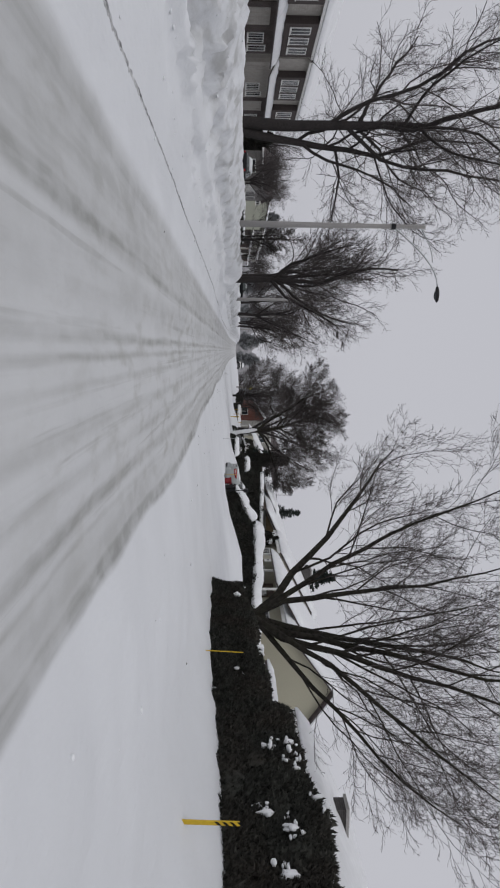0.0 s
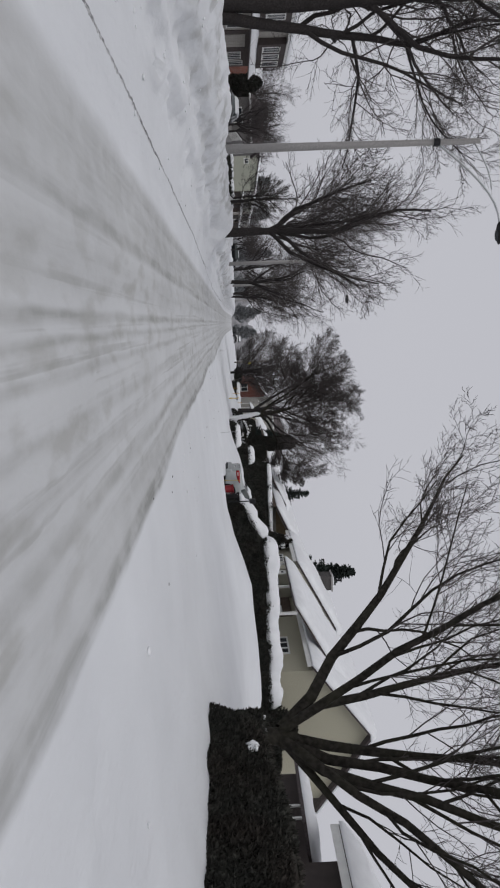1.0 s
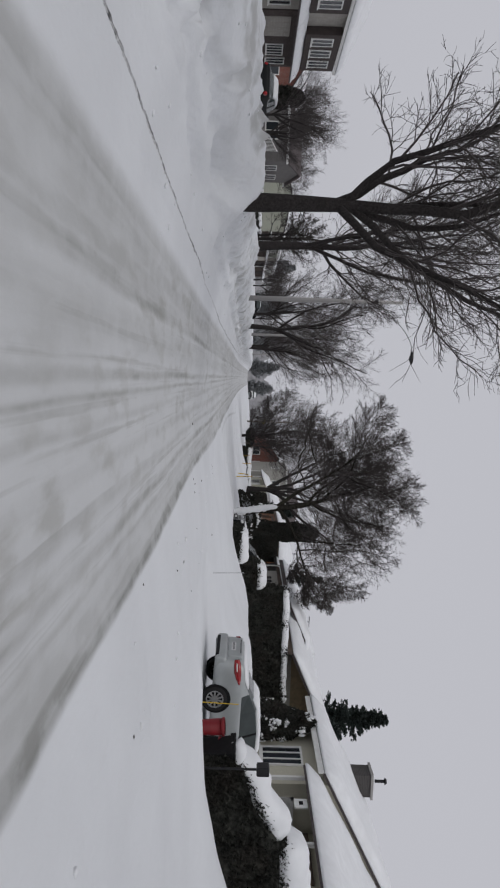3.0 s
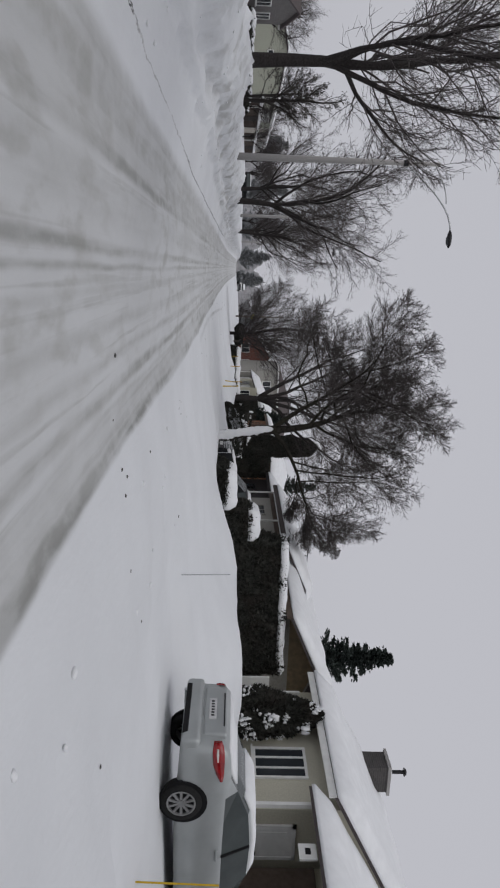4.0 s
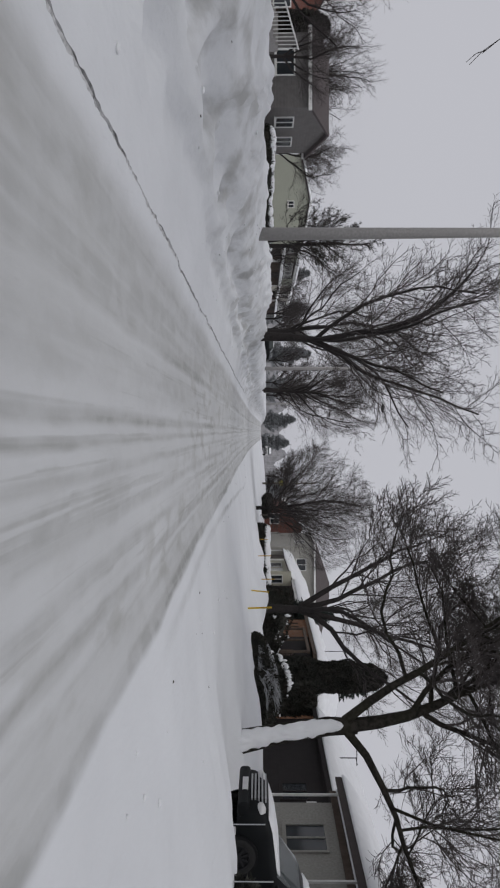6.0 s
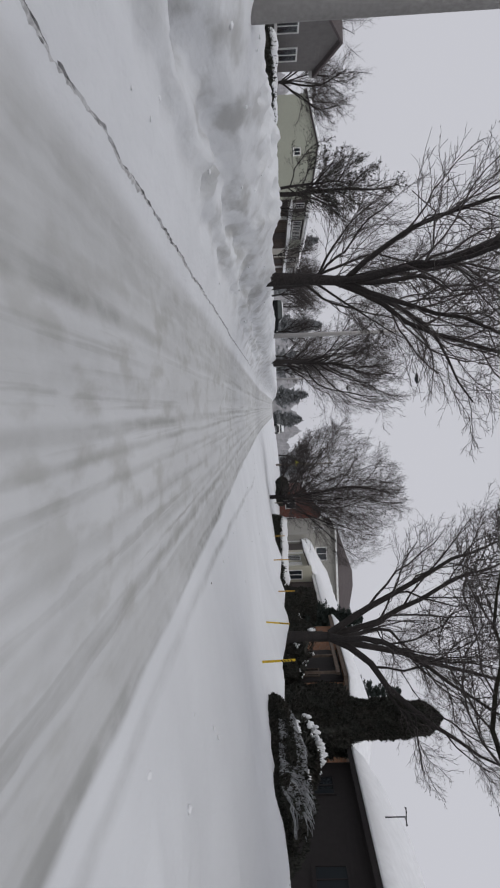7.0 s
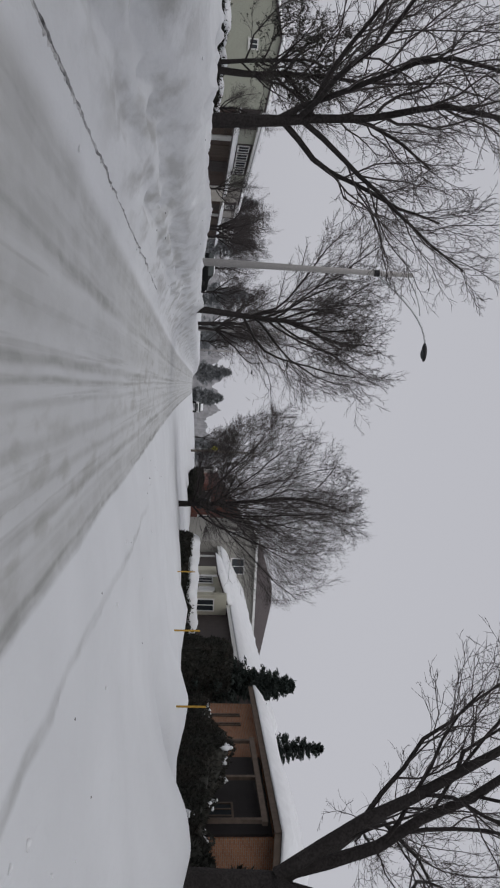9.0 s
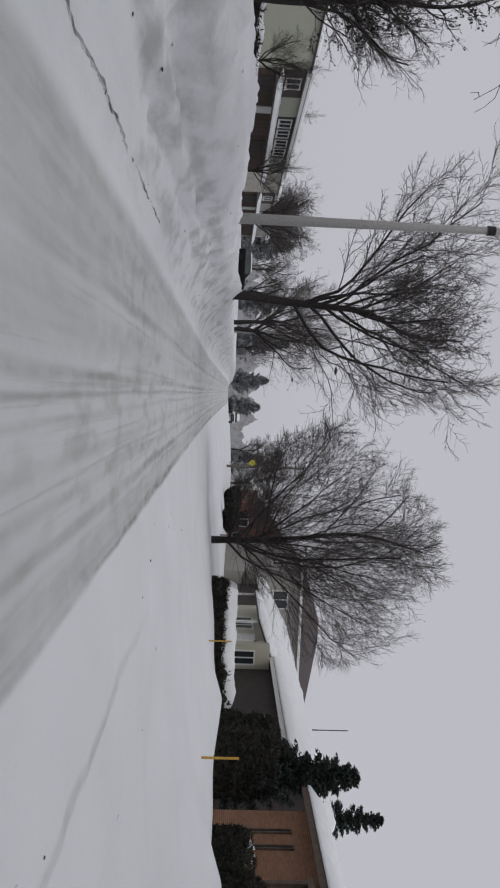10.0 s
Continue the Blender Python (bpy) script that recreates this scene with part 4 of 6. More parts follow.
def spruce(at, h, r, label, seed, count=120, bare=0.12, mat=SPRUCE, leaf=0.08, dense=48):
    """A spruce: a straight trunk and tiers of drooping boughs."""
    rng = np.random.default_rng(seed)
    ob = thing("spruce", at, label, "tree")
    part("trunk", tube([(0, 0, -0.3), (0, 0, h * 0.5), (0, 0, h)], [0.02 * h, 0.013 * h, 0.02], 8), BARK, ob)
    pts, nm = [], []
    lines = []
    for i in range(count):
        w = bare + (1 - bare) * (i + rng.random()) / count
        a = i * 2.4 + rng.random()
        l = r * (1 - w) ** 0.8 * rng.uniform(0.45, 1.25) * (1 + 0.25 * noise.noise((math.cos(a), math.sin(a), w * 4 + seed))) + 0.12
        lift = rng.uniform(-0.1, 0.45)
        line = []
        for k in range(6):
            t = k / 5
            line.append(Vector((math.cos(a) * l * t, math.sin(a) * l * t, w * h - 0.3 * l * t + (0.25 + lift) * l * t * t)))
            if k:
                for _ in range(dense):
                    o = rng.normal(0, 0.08 + 0.15 * l * (1.15 - t), 3)
                    o[2] = -abs(o[2]) * 0.8 + 0.05
                    pts.append((line[-1].x + o[0], line[-1].y + o[1], line[-1].z + o[2]))
                    nm.append((math.cos(a) + o[0] * 3, math.sin(a) + o[1] * 3, -0.3))
        lines.append((line, [0.03 * (1 - 0.14 * k) for k in range(6)]))
    tagged(part("boughs", tubes(lines, 4), BARK, ob), kind="stuff")
    tagged(part("needles", leaf_mesh(np.array(pts), np.array(nm), leaf, seed, 0.3), mat, ob), kind="stuff")
    return ob


hedge("cedar_hedge", 6.45, 8.0, 12.4, 19.1, 0.3, lambda x, y: float(np.interp(y, [12.4, 15.7, 19.1], [1.8, 1.62, 1.36])) + 0.05 * math.sin(y * 2), "tall dark clipped cedar hedge along the snowy verge", 52000, 0.04, seed=3, patches=4)
hedge("cedar_hedge", 6.45, 8.8, 3.0, 12.3, 0.3, lambda x, y: 2.3 + 0.15 * math.sin(y * 0.9), "tall dark cedar hedge with snow caught in it", 60000, 0.042, seed=4, patches=16)
hedge("cedar_hedge", 9.4, 17.4, 37.6, 38.5, 0.9, lambda x, y: 2.3 + 0.13 * noise.noise((x * 0.7, 3, 1)), "dark hedge under a thick cap of snow", 22000, 0.05, cap=0.48, seed=6)
shrub("round_shrub", stand(18.2, 37.3), 1.0, 2.1, "dark upright evergreen shrub at the end of a hedge", 7000, 41, 0.07, cone=0.35)
shrub("round_shrub", stand(19.7, 37.5), 1.3, 1.35, "low dark spreading evergreen shrub before a beige gable", 7000, 47, 0.07)
hedge("cedar_hedge", 7.55, 9.35, 37.7, 38.5, 0.4, lambda x, y: float(np.interp(x, [7.5, 8.2, 9.4], [1.1, 1.6, 2.1])) + 0.1 * noise.noise((x * 1.7, 3, 4)), "low dark bush under heaped snow beside a driveway", 7000, 0.05, cap=0.36, seed=26)
hedge("cedar_hedge", 9.85, 15.4, 56.6, 57.6, 0.8, lambda x, y: 3.33 + 0.1 * noise.noise((x, 5, 1)), "tall dark boundary hedge with a snow cap", 12000, 0.075, cap=0.2, seed=7)
hedge("cedar_hedge", 8.6, 9.85, 56.5, 57.6, 0.6, lambda x, y: 2.05, "dark bush in a hedge row with a snow slab on top", 2600, 0.08, cap=0.32, seed=8)
hedge("cedar_hedge", 7.0, 8.6, 56.3, 57.5, 0.4, lambda x, y: 1.12, "low dark bush in a hedge row under a snow slab", 3000, 0.08, cap=0.36, seed=9)
hedge("cedar_hedge", 8.5, 14.2, 110.0, 111.2, 0.6, lambda x, y: 1.5 + 0.18 * noise.noise((x, 8, 1)), "low dark hedge half buried under snow", 4500, 0.09, cap=0.45, seed=10)
hedge("cedar_hedge", -18.5, -17.4, 90, 103, 0.9, lambda x, y: 1.8 + 0.2 * noise.noise((x, y * 0.7, 1)), "dark garden hedge with patchy snow", 5000, 0.1, cap=0.25, seed=11)
hedge("cedar_hedge", -18.5, -17.4, 104, 121, 0.9, lambda x, y: 1.9 + 0.25 * noise.noise((x, y * 0.7, 4)), "dark uneven garden hedge with patchy snow", 6000, 0.1, cap=0.22, seed=12)

shrub("columnar_cedar", stand(13.2, 84.5), 0.95, 6.7, "tall dark columnar cedar with a rounded top", 22000, 4, 0.065, cone=1.0, category="tree")
shrub("evergreen_bush", stand(14.2, 52.4), 1.05, 3.1, "dark evergreen bush loaded with snow against a cream house", 8000, 5, 0.075, cone=0.75, snow=15, tip=0.6)
spruce(stand(16.2, 108.6), 6.2, 1.7, "dark broad spruce beside a brick house", 16, 110, bare=0.03)
hedge("cedar_hedge", 13.8, 16.6, 107.5, 109.2, 0.9, lambda x, y: 3.7 + 0.3 * noise.noise((x, y, 3)), "tall dark clipped evergreen block beside a brick house", 5000, 0.1, seed=14)
hedge("shrub_row", 12.7, 14.6, 91.2, 99.4, 0.9, lambda x, y: 2.05 + 1.05 * math.exp(-((y - 96.3) / 1.1) ** 2) + 0.6 * noise.noise((x * 0.8, y * 0.75, 2)) + 0.35 * noise.noise((x * 2, y * 1.9, 7)), "uneven row of dark shrubs before a brick house", 26000, 0.06, seed=8, category="shrubs", patches=3)
shrub("round_shrub", stand(10.6, 76.2), 1.3, 1.1, "snow-dusted bush before a dark brown house", 3500, 10, 0.1, snow=9)
frosted = hedge("trimmed_bush", 8.2, 10.5, 69.8, 75.0, 0.6, lambda x, y: 1.62 - 0.3 * ((x - 9.35) / 1.15) ** 2 - 0.4 * ((y - 72.4) / 2.6) ** 4 + 0.2 * noise.noise((x, y, 5)), "broad rounded evergreen bush powdered with snow", 16000, 0.055, seed=15, category="shrub", patches=1)
rng = random.Random(31)
arcs = []
for k in range(260):
    y = rng.uniform(70.0, 74.6)
    drift, reach = rng.uniform(-0.5, 0.9), rng.uniform(0.7, 1.5)
    line = []
    for i in range(9):
        x, yy = 8.12 + reach * (i / 8) ** 1.3, min(74.9, max(69.85, y + drift * i / 8))
        top = 1.62 - 0.3 * ((x - 9.35) / 1.15) ** 2 - 0.4 * ((yy - 72.4) / 2.6) ** 4 + 0.2 * noise.noise((x, yy, 5))
        line.append(Vector((x, yy, 1.0 + (top + 0.03 - 1.0) * min(1, (i / 3.5)) ** 0.6 + rng.uniform(-0.03, 0.05))) - frosted.location)
    arcs.append((line, [0.009] * 9))
tagged(part("frosted_brushwood", tubes(arcs, 4), HAZE_FROST, frosted, "arching twigs rimed with snow"), kind="stuff")
shrub("round_shrub", stand(10.6, 85.6, 0.3), 1.0, 1.3, "dark shrub at the foot of a bare tree", 5000, 21, 0.06, snow=3)
shrub("round_shrub", stand(9.8, 134), 1.1, 1.2, "dark bush beside the road", 2500, 12, 0.12)
shrub("round_shrub", stand(9.6, 142), 1.3, 1.5, "dark bush beside the road", 2500, 13, 0.12)
shrub("columnar_cedar", stand(-26.6, 94), 1.0, 4.4, "dark pointed cedar before a house", 3500, 14, 0.14, cone=0.9, category="tree")
shrub("columnar_cedar", stand(-26.2, 98), 0.9, 3.9, "dark pointed cedar before a house", 3000, 15, 0.14, cone=0.9, category="tree")
spruce(stand(23.9, 72.5), 10.7, 2.9, "dark green spruce standing behind the houses", 5, 100, leaf=0.1, dense=60)
spruce(stand(29.6, 127), 11.9, 2.8, "dark spruce behind a brick house", 6)
spruce(stand(27, 112), 7.0, 1.8, "small spruce behind a brick house", 7, 80)
hedge("cedar_hedge", 14.2, 17.0, 88.7, 91.0, 0.9, lambda x, y: 4.3 + 0.4 * noise.noise((x, y, 6)), "tall dark hedge between a brown and a brick house", 5000, 0.1, seed=19)
# far spruces, their needles paled in base colour to stand for haze
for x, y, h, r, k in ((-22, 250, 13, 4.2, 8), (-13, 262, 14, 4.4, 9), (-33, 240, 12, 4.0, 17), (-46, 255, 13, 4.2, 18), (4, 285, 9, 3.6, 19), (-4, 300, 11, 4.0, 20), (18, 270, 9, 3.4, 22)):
    spruce(stand(x, y), h, r, "haze-grey spruce far down the street", k, 110, 0.04, leaf=0.4, dense=14, mat=HAZE_FROST)

# ---------------------------------------------------------------- houses


def shifted(vf, at):
    return [(p[0] - at[0], p[1] - at[1], p[2] - at[2]) for p in vf[0]], vf[1]


def swap_xy(vf):
    return [(p[1], p[0], p[2]) for p in vf[0]], [tuple(reversed(f)) for f in vf[1]]


def house(label, x0, x1, y0, y1, base, eave, ridge, wall, along="y", roof=SHINGLE, over=0.5, snow=0.3, soffit=WHITE, gable=None, peak=0.5, hip=False, category="house", end=None):
    """A house with walls up to its gables, a roof of real thickness, boards at the eaves and snow lying on top."""
    at = ((x0 + x1) / 2, (y0 + y1) / 2, base)
    ob = thing("house", at, label, category)
    ob["plan"] = [x0, x1, y0, y1]
    a0, a1, c0, c1 = (x0, x1, y0, y1) if along == "y" else (y0, y1, x0, x1)
    am = a0 + (a1 - a0) * peak
    flip = (lambda vf: vf) if along == "y" else swap_xy
    low = base - 0.6
    t = 0.16
    if hip:
        part("wall", shifted(box(x0, y0, low, x1, y1, eave), at), wall, ob)
        slope = (ridge - eave) / (min(x1 - x0, y1 - y0) / 2)

        def top(x, y):
            return eave + t + slope * min(x - x0, x1 - x, y - y0, y1 - y)

        half = min(x1 - x0, y1 - y0) / 2
        ex0, ex1, ey0, ey1, ez = x0 - over, x1 + over, y0 - over, y1 + over, eave - over * slope
        r0, r1 = ((x0 + half, at[1]), (x1 - half, at[1])) if x1 - x0 > y1 - y0 else ((at[0], y0 + half), (at[0], y1 - half))
        ring = [(ex0, ey0), (ex1, ey0), (ex1, ey1), (ex0, ey1)]
        v = [(x, y, ez) for x, y in ring] + [(x, y, ez + t) for x, y in ring] + [(*r0, ridge + t), (*r1, ridge + t)]
        f = [(3, 2, 1, 0)] + [(i, (i + 1) % 4, 4 + (i + 1) % 4, 4 + i) for i in range(4)]
        f += [(4, 5, 9, 8), (5, 6, 9), (6, 7, 8, 9), (7, 4, 8)] if x1 - x0 > y1 - y0 else [(4, 5, 8), (5, 6, 9, 8), (6, 7, 9), (7, 4, 8, 9)]
        part("roof", shifted((v, f), at), roof, ob)
        for q in (box(ex0 - 0.02, ey0, ez - 0.12, ex0 + 0.02, ey1, ez + 0.1), box(ex1 - 0.02, ey0, ez - 0.12, ex1 + 0.02, ey1, ez + 0.1), box(ex0 + 0.03, ey0 - 0.02, ez - 0.12, ex1 - 0.03, ey0 + 0.02, ez + 0.1)):
            part("fascia", shifted(q, at), soffit, ob)
        if snow:
            v, f = snow_slab(ex0 - 0.06, ex1 + 0.06, ey0 - 0.06, ey1 + 0.06, top, snow, seed=x0, step=0.35, edge=0.3, lump=snow * 0.3)
            part("snow_cover", (v - np.array(at), f), SNOW, ob, shade=True)
        return ob
    part("wall", shifted(flip(prism([(a0, low), (a1, low), (a1, eave), (am, ridge), (a0, eave)], c0, c1)), at), wall, ob)
    if gable:
        for c, d in ((c0 - 0.04, c0), (c1, c1 + 0.04)):
            part("gable_panel", shifted(flip(prism([(a0 + 0.1, eave - 0.1), (a1 - 0.1, eave - 0.1), (am, ridge - 0.1)], c, d)), at), gable, ob)
    end = over if end is None else end
    s0, s1 = (ridge - eave) / (am - a0), (ridge - eave) / (a1 - am)
    sec = [(a0 - over, eave - over * s0 + 0.02), (am, ridge + 0.02), (a1 + over, eave - over * s1 + 0.02), (a1 + over, eave - over * s1 + t), (am, ridge + t), (a0 - over, eave - over * s0 + t)]
    part("roof", shifted(flip(prism(sec, c0 - end, c1 + over)), at), roof, ob)
    for a, s in ((a0 - over, s0), (a1 + over, s1)):
        z = eave - over * s
        part("fascia", shifted(flip(box(a - 0.02, c0 - end, z - 0.12, a + 0.02, c1 + over, z + 0.1)), at), soffit, ob)
    if snow:
        def top(a, c):
            return (ridge - (am - a) * s0 if a < am else ridge - (a - am) * s1) + t

        v, f = snow_slab(a0 - over - 0.06, a1 + over + 0.06, c0 - end - 0.06, c1 + over + 0.06, top, snow, seed=x0, step=0.35, edge=0.3, lump=snow * 0.3)
        if along != "y":
            v, f = v[:, [1, 0, 2]], f[:, ::-1]
        part("snow_cover", (v - np.array(at), f.copy()), SNOW, ob, shade=True)
    return ob


def facing(face, at_wall):
    """Axes of a wall: along, up, outward, and its place."""
    return {"-x": (Vector((0, 1, 0)), Vector((-1, 0, 0))), "+x": (Vector((0, 1, 0)), Vector((1, 0, 0))), "-y": (Vector((1, 0, 0)), Vector((0, -1, 0)))}[face]


def on_wall(vf, ob, face, plane, u):
    """Puts a shape built in (along, outward, up) on a wall; the result is local to the house."""
    al, outw = facing(face, plane)
    o = Vector((plane, u, 0)) if face != "-y" else Vector((u, plane, 0))
    loc = Vector(ob.location)
    v = [tuple(o + al * p[0] + outw * p[1] + UP * p[2] - loc) for p in vf[0]]
    turn = al.cross(outw).z < 0
    return v, [tuple(reversed(f)) for f in vf[1]] if turn else vf[1]


def window(ob, face, plane, u, z, w, h, bars=1, cross=0, frame_mat=WHITE, edge=0.08):
    """A window: a frame that stands proud of the wall, bars, a sill, and glass set back in it."""
    o, q = [(0, z), (w, z), (w, z + h), (0, z + h)], [(edge, z + edge), (w - edge, z + edge), (w - edge, z + h - edge), (edge, z + h - edge)]
    v = [(x, d, t) for d in (0.0, 0.07) for ring in (o, q) for x, t in ring]
    f = [(i, (i + 1) % 4, 12 - 8 + (i + 1) % 4, 4 + i) for i in range(4)] + [(8 + i, 12 + i, 12 + (i + 1) % 4, 8 + (i + 1) % 4) for i in range(4)]
    f += [(i, 8 + i, 8 + (i + 1) % 4, (i + 1) % 4) for i in range(4)] + [(4 + i, 4 + (i + 1) % 4, 12 + (i + 1) % 4, 12 + i) for i in range(4)]
    fr = part("window", on_wall((v, f), ob, face, plane, u), frame_mat, ob)
    for i in range(bars):
        x = w * (i + 1) / (bars + 1)
        part("glazing_bar", on_wall(box(x - 0.03, 0.02, z + edge, x + 0.03, 0.06, z + h - edge), ob, face, plane, u), frame_mat, fr)
    for i in range(cross):
        t = z + h * (i + 1) / (cross + 1)
        part("glazing_bar", on_wall(box(edge, 0.02, t - 0.025, w - edge, 0.055, t + 0.025), ob, face, plane, u), frame_mat, fr)
    part("pane", on_wall(box(edge * 0.9, 0.002, z + edge * 0.9, w - edge * 0.9, 0.025, z + h - edge * 0.9), ob, face, plane, u), GLASS, fr)
    part("sill", on_wall(box(-0.06, 0, z - 0.06, w + 0.06, 0.12, z), ob, face, plane, u), frame_mat, fr)
    return fr


def door(ob, face, plane, u, z, w=0.95, h=2.05, mat=WHITE):
    d = part("door", on_wall(join(box(0, 0.0, z, w, 0.05, z + h), box(0.12, 0.05, z + 0.15, w - 0.12, 0.065, z + 0.9), box(0.12, 0.05, z + 1.05, w - 0.12, 0.065, z + h - 0.15)), ob, face, plane, u), mat, ob)
    part("door_handle", on_wall(join(box(w - 0.13, 0.05, z + 0.98, w - 0.09, 0.12, z + 1.02), box(w - 0.22, 0.1, z + 0.98, w - 0.09, 0.13, z + 1.02)), ob, face, plane, u), DARKMETAL, d)
    part("door_frame", on_wall(join(box(-0.1, 0, z, 0, 0.08, z + h + 0.1), box(w, 0, z, w + 0.1, 0.08, z + h + 0.1), box(-0.1, 0, z + h, w + 0.1, 0.08, z + h + 0.1)), ob, face, plane, u), WHITE, d)


def garage_door(ob, face, plane, u, z, w=2.6, h=2.1, mat=WHITE):
    g = part("garage_door", on_wall(box(0, 0, z, w, 0.03, z + h), ob, face, plane, u), mat, ob)
    for r in range(4):
        for c in range(4):
            part("panel", on_wall(box(0.06 + c * w / 4, 0.03, z + 0.06 + r * h / 4, (c + 1) * w / 4 - 0.06, 0.05, z + (r + 1) * h / 4 - 0.06), ob, face, plane, u), mat, g)


def block(ob, name, x0, x1, y0, y1, z0, z1, mat, label=""):
    return part(name, shifted(box(x0, y0, z0, x1, y1, z1), ob.location), mat, ob, label)


def ledge(ob, x0, x1, y0, y1, z0, z1, thick=0.25, seed=1):
    """A lean-to roof that falls from z1 at x1 to z0 at x0, with its snow."""
    f = lambda x, y: z0 + (z1 - z0) * (x - x0) / (x1 - x0)
    a = ob.location
    v = [(x, y, f(x, y) + d) for d in (-0.12, 0) for x, y in ((x0, y0), (x1, y0), (x1, y1), (x0, y1))]
    part("porch_roof", shifted((v, [(3, 2, 1, 0), (4, 5, 6, 7), (0, 1, 5, 4), (1, 2, 6, 5), (2, 3, 7, 6), (3, 0, 4, 7)]), a), SHINGLE, ob)
    lo, hi = min(x0, x1), max(x0, x1)
    v, q = snow_slab(lo - 0.04, hi, y0 - 0.04, y1 + 0.04, f, thick, seed, 0.3, 0.25, thick * 0.3)
    part("porch_snow", (v - np.array(a), q), SNOW, ob, shade=True)


def chimney(ob, x0, x1, y0, y1, z0, z1, mat=GREYBRICK, flue=0.7):
    c = block(ob, "chimney", x0, x1, y0, y1, z0, z1, mat)
    a = ob.location
    part("chimney_cap", shifted(box(x0 - 0.08, y0 - 0.08, z1, x1 + 0.08, y1 + 0.08, z1 + 0.1), a), POLEGREY, c)
    xm, ym = (x0 + x1) / 2, (y0 + y1) / 2
    part("snow_cap", lump_mesh((xm - a.x, ym - a.y, z1 + 0.13 - a.z), ((x1 - x0) * 0.5, (y1 - y0) * 0.5, 0.1), 3, 8), SNOW, c, shade=True)
    if flue:
        part("flue", shifted(join(tube([(xm, ym, z1), (xm, ym, z1 + flue)], [0.07, 0.07], 10), tube([(xm, ym, z1 + flue), (xm, ym, z1 + flue + 0.08)], [0.16, 0.1], 10)), a), DARKMETAL, c)


# --- right side, in driving order
h = house("dark brown house behind a cedar hedge with a snowy roof", 14.0, 22.0, 4.0, 24.4, 1.0, 3.6, 5.3, DARKWOOD, over=0.6, snow=0.32)
for y in (6, 10.5, 15.0, 19.5):
    window(h, "-x", 14.0, y, 1.8, 1.7, 1.2, 2)
block(h, "porch_wall", 14.2, 18.0, 24.4, 28.4, 0.5, 2.6, DARKWOOD)
ledge(h, 13.2, 18.0, 24.9, 28.8, 2.6, 3.1, 0.25, 5)
for y in (25.2, 25.7):
    block(h, "porch_rail", 13.3, 13.36, y, y + 0.06, 0.6, 2.6, WHITE)
chimney(h, 15.4, 16.3, 22.0, 22.7, 3.8, 5.0, GREYBRICK, 0)

h = house("long beige house with a plain gable and snow roof", 16.6, 23.4, 39.6, 48.7, 1.0, 4.5, 7.0, BEIGE, over=0.45, snow=0.34)
ledge(h, 14.1, 18.9, 41.6, 49.0, 3.78, 6.35, 0.34, 7)
block(h, "porch_wall", 16.5, 16.6, 46.0, 48.6, 0.8, 3.9, BROWNWOOD)
block(h, "number_board", 14.24, 14.3, 46.6, 47.1, 3.2, 3.65, WHITE)
block(h, "number_bar", 14.23, 14.238, 46.75, 46.95, 3.36, 3.5, BLACK)
for y in (41.2, 44.8, 48.5):
    block(h, "porch_post", 14.3, 14.42, y, y + 0.12, 0.6, 3.8, WHITE)
window(h, "-x", 16.6, 41.4, 1.9, 1.9, 1.5, 2)
door(h, "-x", 16.5, 46.2, 1.2)
h = house("cream house wing with a tall white-framed window and snow roof", 14.8, 23.0, 48.9, 54.6, 1.0, 4.6, 6.7, CREAM, over=0.5, end=0.1, snow=0.36)
window(h, "-x", 14.8, 50.1, 2.15, 1.4, 1.65, 2)
window(h, "-x", 14.8, 53.2, 2.3, 0.9, 1.4, 1)
block(h, "downpipe", 14.68, 14.79, 54.4, 54.5, 1.0, 3.9, WHITE)
block(h, "doorstep_screen", 14.2, 14.8, 54.55, 54.63, 1.0, 2.8, WHITE)
door(h, "-y", 48.9, 15.4, 1.2, mat=WHITE)
chimney(h, 17.2, 18.2, 53.7, 54.6, 5.2, 7.15)

h = house("low grey-beige house with a tan gable and brown soffits", 13.4, 18.4, 57.8, 71.4, 0.9, 3.85, 4.95, GREYBEIGE, over=0.5, end=1.3, snow=0.32, soffit=BROWNWOOD, gable=TAN)
mast = block(h, "mast", 16.2, 16.24, 70.5, 70.54, 4.8, 5.85, DARKMETAL)
part("aerial", shifted(join(box(15.85, 70.5, 5.8, 16.6, 70.53, 5.84), box(16.0, 70.3, 5.8, 16.02, 70.8, 5.83)), h.location), DARKMETAL, mast)
h = house("low porch wing with brown soffits and white posts", 13.0, 15.9, 62.7, 71.3, 0.9, 4.1, 4.75, GREYBEIGE, over=0.6, end=0.8, snow=0.3, soffit=DARKWOOD, gable=BROWNWOOD, category="house wing")
window(h, "-x", 13.0, 63.9, 1.9, 1.3, 1.5, 1, frame_mat=DARKWOOD)
window(h, "-x", 13.0, 68.3, 1.8, 1.6, 1.4, 1, frame_mat=GREYBEIGE)
for y in (66.2, 70.9):
    block(h, "porch_post", 12.5, 12.57, y, y + 0.07, 0.4, 3.78, WHITE)

